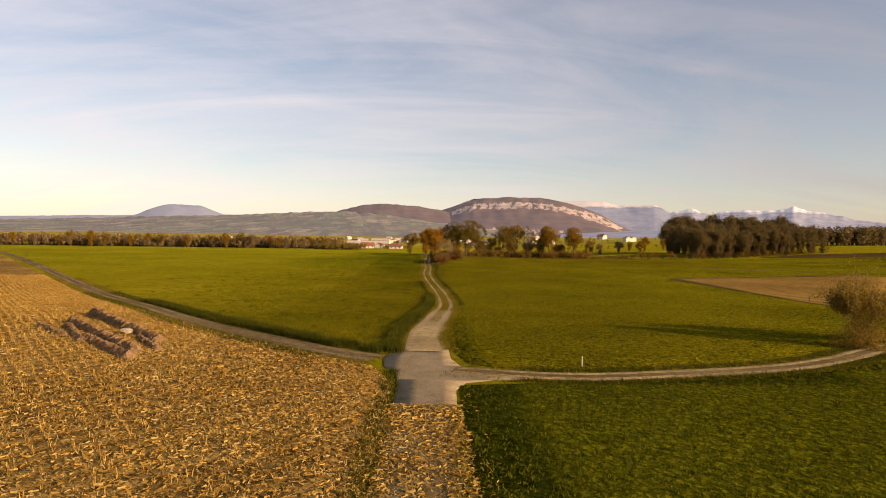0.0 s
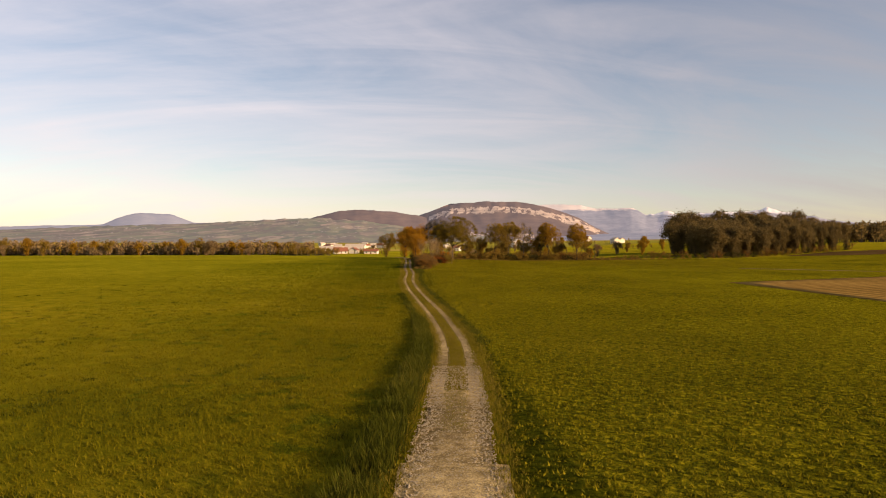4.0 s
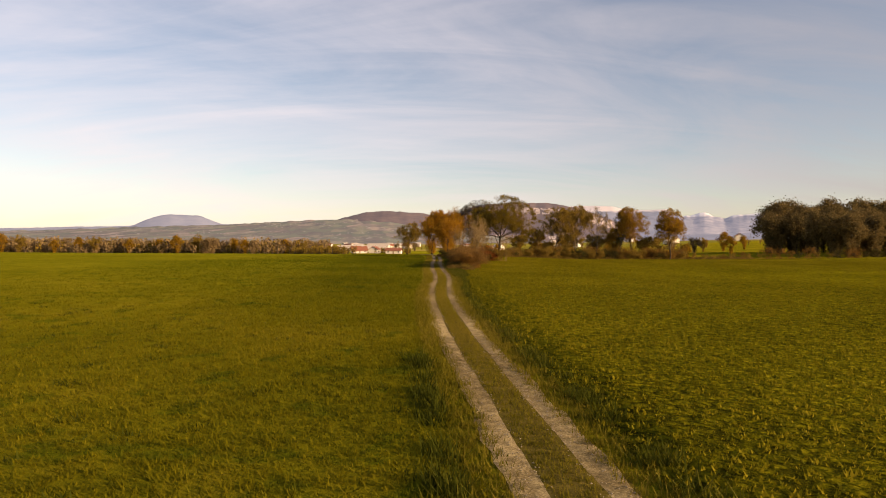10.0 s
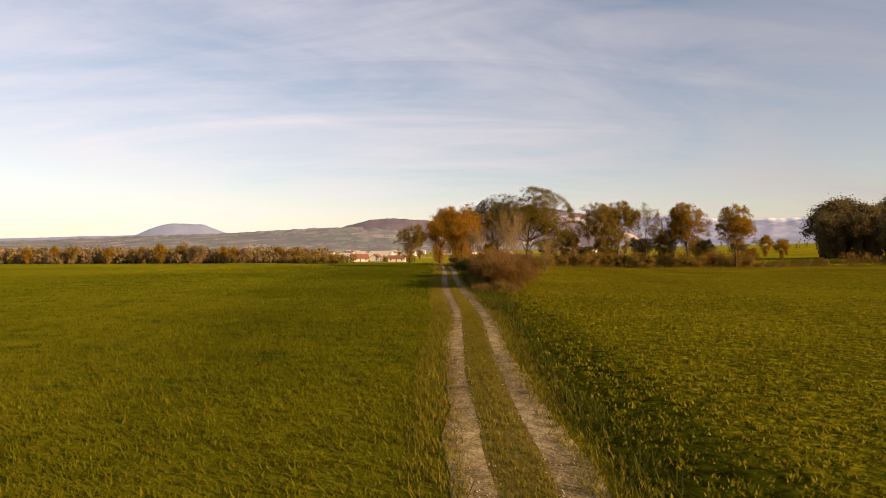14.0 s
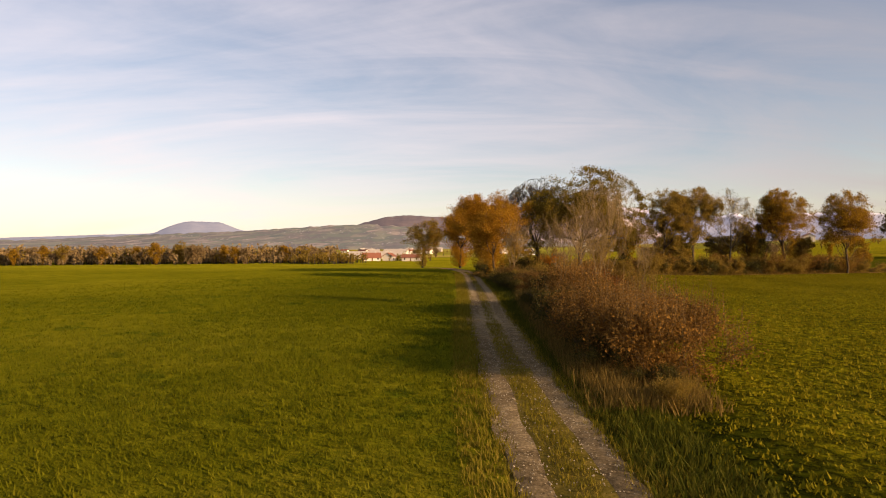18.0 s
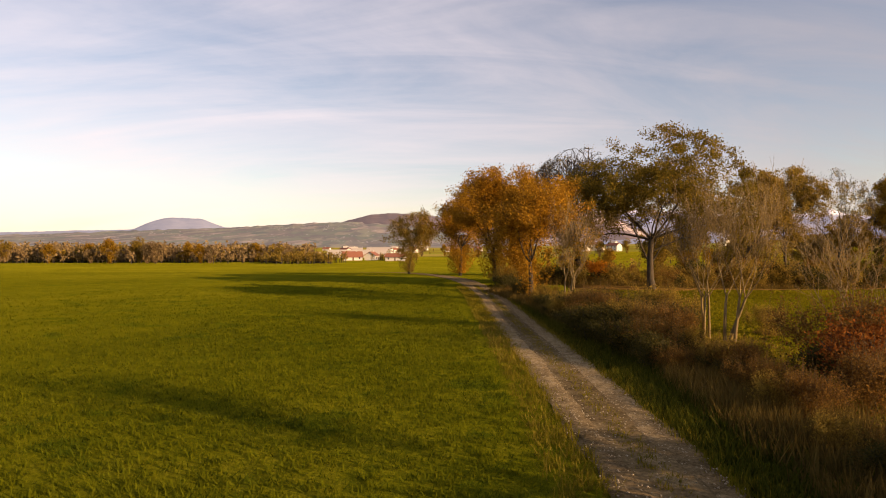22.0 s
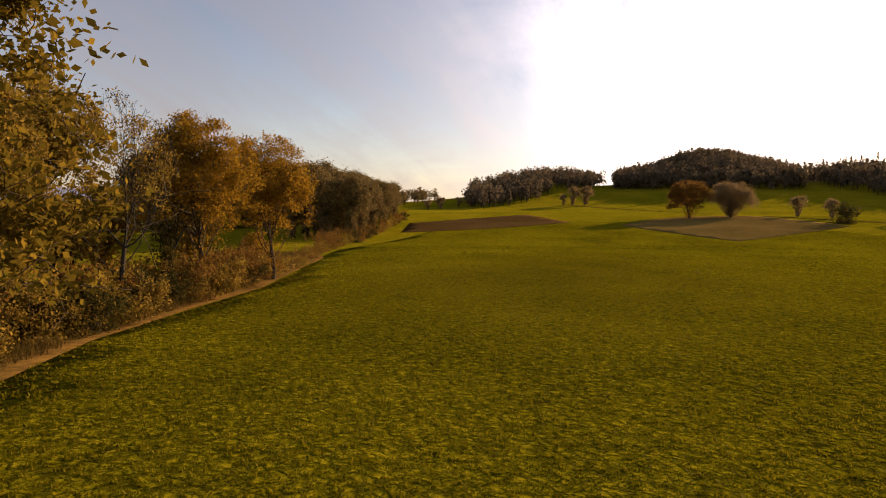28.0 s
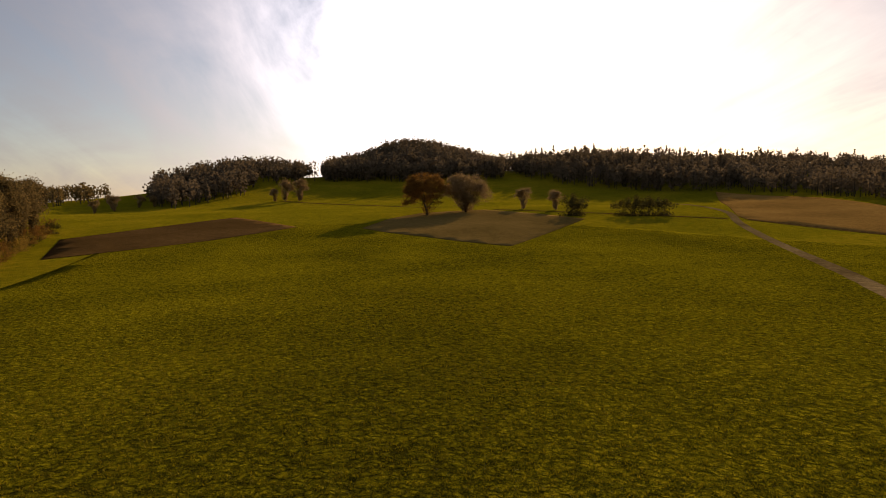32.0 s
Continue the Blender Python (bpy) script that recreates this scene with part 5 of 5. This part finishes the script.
for n in range(34):
    x = hrng.choice([hrng.uniform(-330, -40), hrng.uniform(-60, 330)])
    y = hrng.uniform(780, 1400)
    house(x, y, hrng.uniform(0, 3.1), hrng.uniform(9, 14), hrng.uniform(7.5, 10), hrng.uniform(4, 6), hrng.choice([M_WHITE, M_PLASTER]), hrng.choice([M_ROOF_RED, M_ROOF_RED, M_ROOF_GREY]), "pale village house across the valley")

# ---- the eastern slope ----
at(tree("twin_oak", 81, 14.5, 15.5, 0.45, 26000, 0.36, L_RUST, M_BARK, trunk=4.0, levels=4, first=6, wide=0.85, up=0.08, clump=0.6, skirt=2, low=1500, label="broad russet oak standing in the stubble field"), 275, 266, 0.0)
at(tree("twin_oak", 82, 14.0, 16.0, 0.45, 26000, 0.36, L_BROWNWOOD, M_BARK_DARK, trunk=1.6, levels=4, first=7, wide=0.95, up=0.06, clump=0.7, skirt=3, low=6000, label="dense brown oak beside the russet oak"), 286, 250, 0.0)
for x, y, s in [(262, 217, 1.0), (262, 215, 0.7), (258, 200, 0.75), (257, 196, 0.9), (257, 191, 0.85), (256, 186, 0.8)]:
    again(bramble_far, x, y, hrng.uniform(0, 6.28), s * 3.0, "low dark bush of the field hedge on the slope")
for x, y, s in [(406, 329, 0.8), (405, 321, 0.85), (402, 334, 0.5), (302, 223, 0.6), (291, 213, 0.55), (466, 413, 0.5), (376, 408, 0.5), (384, 398, 0.45), (388, 392, 0.4), (362, 402, 0.5), (345, 404, 0.4)]:
    again(brown[0], x, y, hrng.uniform(0, 6.28), s, "small tree on the slope meadow")
for n, keys in enumerate([[(404, 331), (354, 266), (330, 250)], [(300, 236), (272, 207), (241, 172)], [(238, 167), (210, 162), (170, 158)]]):
    tagged(strip("field_ditch", curve_points(keys, 3.0), 0.0, 2.2, M_PLOUGH, 0.18, rng), "dark ditch line between the sloping fields", "ditch", kind="structure")


def far_wood(name, seed, spots, height, mat, label, firs=0.0, n=66):
    """A distant wood in one mesh: many small crowns of leafy clumps on stems, some of them firs."""
    r = np.random.default_rng(seed)
    centres, trunks = [], []
    for x, y in spots:
        h = height * r.uniform(0.62, 1.22)
        z = ground(x, y)
        if r.random() < firs:
            h *= 1.12
            q = r.random(n)
            a = r.uniform(0, 6.28, n)
            c = np.c_[np.cos(a) * (1 - q) * h * 0.17, np.sin(a) * (1 - q) * h * 0.17, h * (0.12 + 0.88 * q)] + np.array((x, y, z))
        else:
            a = r.normal(size=(n, 3))
            a /= np.linalg.norm(a, axis=1)[:, None]
            wide = r.uniform(0.20, 0.32)
            c = np.array((x, y, z + h * 0.56)) + a * np.array((h * wide, h * wide, h * 0.44)) * r.uniform(0.45, 1.0, (n, 1))
        centres.append(c)
        trunks.append((x, y, z - 0.3, x, y, z + h * 0.7, 0.25, 0.1))
    v1, f1 = leaf_quads(np.concatenate(centres), height * 0.16 * (44 / n) ** 0.5, r)
    v2, f2 = tubes(trunks, 4)
    ob = mesh_object(name, np.r_[v1, v2], np.r_[f1, f2 + len(v1)], [mat, M_BARK_DARK], index=np.r_[np.zeros(len(f1)), np.ones(len(f2))])
    return tagged(ob, label, "wood", kind="stuff")


def wood_spots(n, cx, cy, rx, ry, turn, r):
    a, q = r.uniform(0, 6.28, n), np.sqrt(r.random(n))
    p = np.c_[rx * q * np.cos(a), ry * q * np.sin(a)]
    c, s = math.cos(turn), math.sin(turn)
    return np.c_[cx + p[:, 0] * c - p[:, 1] * s, cy + p[:, 0] * s + p[:, 1] * c]


wr = np.random.default_rng(5)
def wood_in(outline, n, r):
    o = np.array(outline, float)
    q = r.uniform(o.min(0), o.max(0), (n, 2))
    return q[inside(q, outline)]


far_wood("hill_wood", 91, wood_in([(366, 379), (390, 372), (428, 355), (477, 338), (512, 318), (600, 335), (620, 400), (520, 425), (420, 405)], 900, wr), 13, L_HILLWOOD, "dark wood on a rounded hilltop")
far_wood("hill_wood", 92, wood_in([(515, 312), (505, 290), (488, 242), (497, 199), (514, 174), (640, 182), (700, 240), (680, 320)], 1500, wr), 14, L_HILLWOOD, "dark wood covering the highest hill", 0.08)
far_wood("hill_wood", 93, wood_in([(506, 163), (488, 155), (460, 144), (429, 122), (409, 94), (398, 76), (470, -10), (600, 40), (660, 160)], 1500, wr), 14, L_HILLWOOD, "dark wood on the falling hillside", 0.3)
far_wood("hill_wood", 94, wood_in([(396, 70), (345, 56), (262, 74), (220, 40), (300, -160), (620, -160), (520, -5)], 2000, wr), 13, L_HILLWOOD, "brown wood on the lower hillside", 0.2)
far_wood("valley_wood", 95, wood_in([(420, 450), (470, 440), (520, 500), (480, 540), (400, 500)], 260, wr), 11, L_DARK, "wood at the far end of the valley")

br = np.random.default_rng(15)
belt_line = np.c_[br.uniform(-480, -98, 1000), np.zeros(1000)]
belt_line[:, 1] = 560 + (belt_line[:, 0] + 470) * 0.18 + br.normal(0, 16, 1000)
far_wood("brown_wood", 96, belt_line[:720], 11.0, L_BROWNWOOD, "long belt of brown and leafless trees behind the meadow", n=40)
foot = np.c_[br.uniform(-480, -104, 700), np.zeros(700)]
foot[:, 1] = 548 + (foot[:, 0] + 470) * 0.16 + br.normal(0, 8, 700)
far_wood("brown_hedge", 99, foot, 5.5, L_BROWNWOOD, "low brown scrub along the foot of the wood belt", n=24)
far_wood("brown_wood", 97, belt_line[720:], 10.0, L_OLIVE, "golden and olive trees among the brown belt", n=40)
hedges = np.concatenate([np.c_[np.linspace(xa, xb, 40), np.linspace(ya, yb, 40)] + br.normal(0, 4, (40, 2)) for xa, xb, ya, yb in ((-50, -34, 655, 650), (-300, 300, 900, 830), (60, 330, 520, 640), (-200, 100, 1100, 1180), (-420, -150, 760, 800), (10, 110, 395, 415))])
field_hedge = np.concatenate([np.c_[np.linspace(xa, xb, 34), np.linspace(ya, yb, 34)] + br.normal(0, 3, (34, 2)) for xa, xb, ya, yb in ((-113, -72, 585, 575), (-100, -70, 566, 596), (-112, -74, 578, 590))])
far_wood("field_hedge", 101, field_hedge, 6.4, L_OLIVE, "brown and olive hedge before the farm", n=60)
far_wood("hill_wood", 100, wood_spots(170, 335, 485, 50, 16, 0.5, wr), 14, L_DARK, "dark wood on a low hill behind the fields", n=60)
far_wood("valley_hedge", 98, hedges, 4.8, L_OLIVE, "loose hedges and copses across the valley", n=30)

# ---- mountains of the horizon ----


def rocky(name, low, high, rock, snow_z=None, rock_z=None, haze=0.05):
    """Wooded slopes below, rock and snow above a height; haze is painted on as a bluish glow."""
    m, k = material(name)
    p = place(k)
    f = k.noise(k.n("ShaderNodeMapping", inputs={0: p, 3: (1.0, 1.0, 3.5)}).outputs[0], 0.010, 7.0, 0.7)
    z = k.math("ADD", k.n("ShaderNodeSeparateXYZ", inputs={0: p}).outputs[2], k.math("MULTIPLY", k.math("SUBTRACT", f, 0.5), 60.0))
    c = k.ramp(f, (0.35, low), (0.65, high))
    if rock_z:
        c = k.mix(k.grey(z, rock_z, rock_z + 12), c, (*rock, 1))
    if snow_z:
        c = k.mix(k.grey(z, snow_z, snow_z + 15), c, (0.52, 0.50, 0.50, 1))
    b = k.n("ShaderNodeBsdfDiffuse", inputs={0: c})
    # distance haze as even bluish emission; the slopes themselves give no light
    haze_glow = k.n("ShaderNodeEmission", inputs={0: (0.62, 0.66, 0.80, 1), 1: haze})
    k.link(k.n("ShaderNodeAddShader", inputs={0: b.outputs[0], 1: haze_glow.outputs[0]}).outputs[0], k.n("ShaderNodeOutputMaterial").inputs[0])
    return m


# blue base colours of the far ranges have the haze painted in too
M_MESA = rocky("haze_blue_mesa", (0.11, 0.12, 0.16), (0.15, 0.15, 0.18), (0.2, 0.2, 0.2), haze=0.14)


def settled():
    """Hills with a patchwork of meadows, woods and pale villages; a bluish glow stands in for haze."""
    m, k = material("settled_hills")
    p = place(k)
    cells = k.n("ShaderNodeTexVoronoi", inputs={"Vector": k.n("ShaderNodeMapping", inputs={0: p, 3: (1.0, 0.35, 3.0)}).outputs[0], "Scale": 0.016})
    tone = k.n("ShaderNodeSeparateXYZ", inputs={0: cells.outputs["Color"]}).outputs[0]
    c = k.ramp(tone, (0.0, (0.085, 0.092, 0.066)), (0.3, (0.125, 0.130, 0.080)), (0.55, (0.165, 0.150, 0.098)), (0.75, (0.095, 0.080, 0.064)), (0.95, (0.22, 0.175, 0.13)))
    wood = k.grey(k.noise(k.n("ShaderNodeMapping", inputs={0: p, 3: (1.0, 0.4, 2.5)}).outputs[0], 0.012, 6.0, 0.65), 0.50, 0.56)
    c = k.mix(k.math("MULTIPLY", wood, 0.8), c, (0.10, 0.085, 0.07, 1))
    spots = k.n("ShaderNodeTexVoronoi", inputs={"Vector": k.n("ShaderNodeMapping", inputs={0: p, 3: (1.0, 0.4, 1.6)}).outputs[0], "Scale": 0.06}).outputs["Distance"]
    town = k.math("MULTIPLY", k.grey(spots, 0.24, 0.18), k.grey(k.noise(p, 0.006, 3.0), 0.50, 0.56))
    c = k.mix(town, c, (0.36, 0.32, 0.28, 1))
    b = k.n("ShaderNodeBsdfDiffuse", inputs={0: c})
    # emission over the whole hill imitates the hazy air in front of it
    haze_glow = k.n("ShaderNodeEmission", inputs={0: (0.62, 0.66, 0.80, 1), 1: 0.065})
    k.link(k.n("ShaderNodeAddShader", inputs={0: b.outputs[0], 1: haze_glow.outputs[0]}).outputs[0], k.n("ShaderNodeOutputMaterial").inputs[0])
    return m


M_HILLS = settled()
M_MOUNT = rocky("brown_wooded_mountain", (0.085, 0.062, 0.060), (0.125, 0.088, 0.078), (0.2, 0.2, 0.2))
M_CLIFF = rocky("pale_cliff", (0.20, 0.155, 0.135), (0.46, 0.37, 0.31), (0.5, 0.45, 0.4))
M_HAZE_BLUE = rocky("haze_blue_plateau", (0.085, 0.10, 0.14), (0.17, 0.17, 0.21), (0.42, 0.37, 0.35), None, 214, haze=0.125)
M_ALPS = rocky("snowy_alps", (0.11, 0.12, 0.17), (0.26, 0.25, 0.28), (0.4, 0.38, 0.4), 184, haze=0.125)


def ridge(name, keys, far, depth, mat, seed, foot=-10.0, cliff=None, label="", rough=1.0, rows=15, turn=0.12):
    """A range on the horizon: crest by bearing and height in degrees, with spurs that fall towards the valley."""
    r = np.random.default_rng(seed)
    b, e = np.array(keys, float).T
    bearing = np.arange(b[0], b[-1], turn)
    crest = np.interp(bearing, b, e)
    for _ in range(3):
        crest[1:-1] = (crest[:-2] + 2 * crest[1:-1] + crest[2:]) / 4
    jag = rough * np.array([0.06 * noise.noise((az * 0.8, seed, 0)) + 0.035 * noise.noise((az * 2.3, seed, 4)) for az in bearing])
    verts, index = [], []
    for j in range(rows + 1):
        s = j / rows
        if j == 0:
            d, h = far + 250, 0.72
        else:
            q = (j - 1) / (rows - 1)
            d, h = far - depth * q, (1 - q) ** 1.25
        for n, (az, el) in enumerate(zip(bearing, crest)):
            top = 12 + far * math.tan(radians(max(el, 0.02))) + far * math.tan(radians(jag[n])) * h**5
            spur = noise.noise((az * 0.45 + s * 0.8, s * 3.2, seed)) * 0.5 + noise.noise((az * 1.1 - s * 1.6, s * 6, seed + 3)) * 0.22
            z = foot + (top - foot) * (h + (0.22 * spur * h * (1 - h) if j > 1 else 0))
            dd = d + (depth * 0.10 * spur if 1 < j < rows else 0)
            verts.append((math.sin(radians(az)) * dd, 100 + math.cos(radians(az)) * dd, z))
    n = len(bearing)
    i = np.arange(rows)[:, None] * n + np.arange(n - 1)[None]
    faces = np.stack([i, i + n, i + n + 1, i + 1], -1)
    mats, idx = [mat], np.zeros((rows, n - 1), int)
    if cliff:
        mats.append(M_CLIFF)
        for j in range(rows):
            for m_ in range(n - 1):
                az = bearing[m_]
                for lo, hi, ja, jb in cliff:
                    u = j * 15 / rows + 0.9 * noise.noise((az * 1.7, 0, 5)) + 0.5 * noise.noise((az * 6.0, j * 0.3, 7))
                    if lo < az < hi and ja <= u < jb and noise.noise((az * 2.1, j * 12 / rows, 2)) + 0.5 * noise.noise((az * 9.0, j * 40 / rows, 4)) > -0.2:
                        idx[j, m_] = 1
    ob = mesh_object(name, verts, faces.reshape(-1, 4), mats, index=idx.ravel(), smooth=True)
    return tagged(ob, label, "mountain", kind="structure")


ridge("backdrop_plateau", [(8, 2.6), (10, 2.9), (12, 3.2), (13.1, 3.26), (15.6, 3.17), (17.1, 2.84), (19, 2.80), (20.3, 2.88), (20.8, 2.62), (21.5, 2.2), (23.4, 1.65), (25.7, 1.0)], 4500, 700, M_HAZE_BLUE, 8, label="haze-blue plateau with a pale cliff edge", rough=0.6, rows=28, turn=0.07)
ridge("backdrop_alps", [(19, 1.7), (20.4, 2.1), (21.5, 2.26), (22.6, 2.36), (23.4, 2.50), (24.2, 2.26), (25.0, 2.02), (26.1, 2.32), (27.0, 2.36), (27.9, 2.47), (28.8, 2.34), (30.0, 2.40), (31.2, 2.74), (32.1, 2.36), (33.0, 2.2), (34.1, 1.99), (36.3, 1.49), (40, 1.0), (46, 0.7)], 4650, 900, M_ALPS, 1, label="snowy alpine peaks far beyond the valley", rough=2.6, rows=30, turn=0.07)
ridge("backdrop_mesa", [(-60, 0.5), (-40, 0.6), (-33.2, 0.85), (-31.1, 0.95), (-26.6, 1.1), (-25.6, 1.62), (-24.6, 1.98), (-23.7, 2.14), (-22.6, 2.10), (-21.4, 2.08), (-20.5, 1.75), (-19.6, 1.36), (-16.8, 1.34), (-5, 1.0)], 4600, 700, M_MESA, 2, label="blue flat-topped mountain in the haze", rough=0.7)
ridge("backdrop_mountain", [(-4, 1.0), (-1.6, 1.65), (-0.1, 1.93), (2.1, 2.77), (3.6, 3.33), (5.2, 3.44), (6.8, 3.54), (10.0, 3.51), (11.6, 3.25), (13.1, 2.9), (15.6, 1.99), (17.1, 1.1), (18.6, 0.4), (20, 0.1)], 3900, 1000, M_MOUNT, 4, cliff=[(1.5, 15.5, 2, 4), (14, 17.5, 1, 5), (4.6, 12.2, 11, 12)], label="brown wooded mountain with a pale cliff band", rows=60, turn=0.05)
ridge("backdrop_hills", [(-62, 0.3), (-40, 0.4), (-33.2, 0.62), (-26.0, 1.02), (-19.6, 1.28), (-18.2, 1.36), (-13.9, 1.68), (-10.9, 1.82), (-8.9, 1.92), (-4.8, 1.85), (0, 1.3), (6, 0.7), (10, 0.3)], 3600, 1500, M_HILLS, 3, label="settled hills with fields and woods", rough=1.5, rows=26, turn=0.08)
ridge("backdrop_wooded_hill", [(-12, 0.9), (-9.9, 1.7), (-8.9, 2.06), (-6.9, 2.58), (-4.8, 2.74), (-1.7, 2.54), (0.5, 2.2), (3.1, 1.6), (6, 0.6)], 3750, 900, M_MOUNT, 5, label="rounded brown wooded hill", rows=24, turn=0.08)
ridge("backdrop_valley_hills", [(12, 0.1), (18, 0.5), (26, 0.7), (33, 0.9), (40, 1.4), (50, 1.2), (60, 0.9)], 3000, 700, M_HAZE_BLUE, 6, label="low haze-blue hills at the valley's edge")
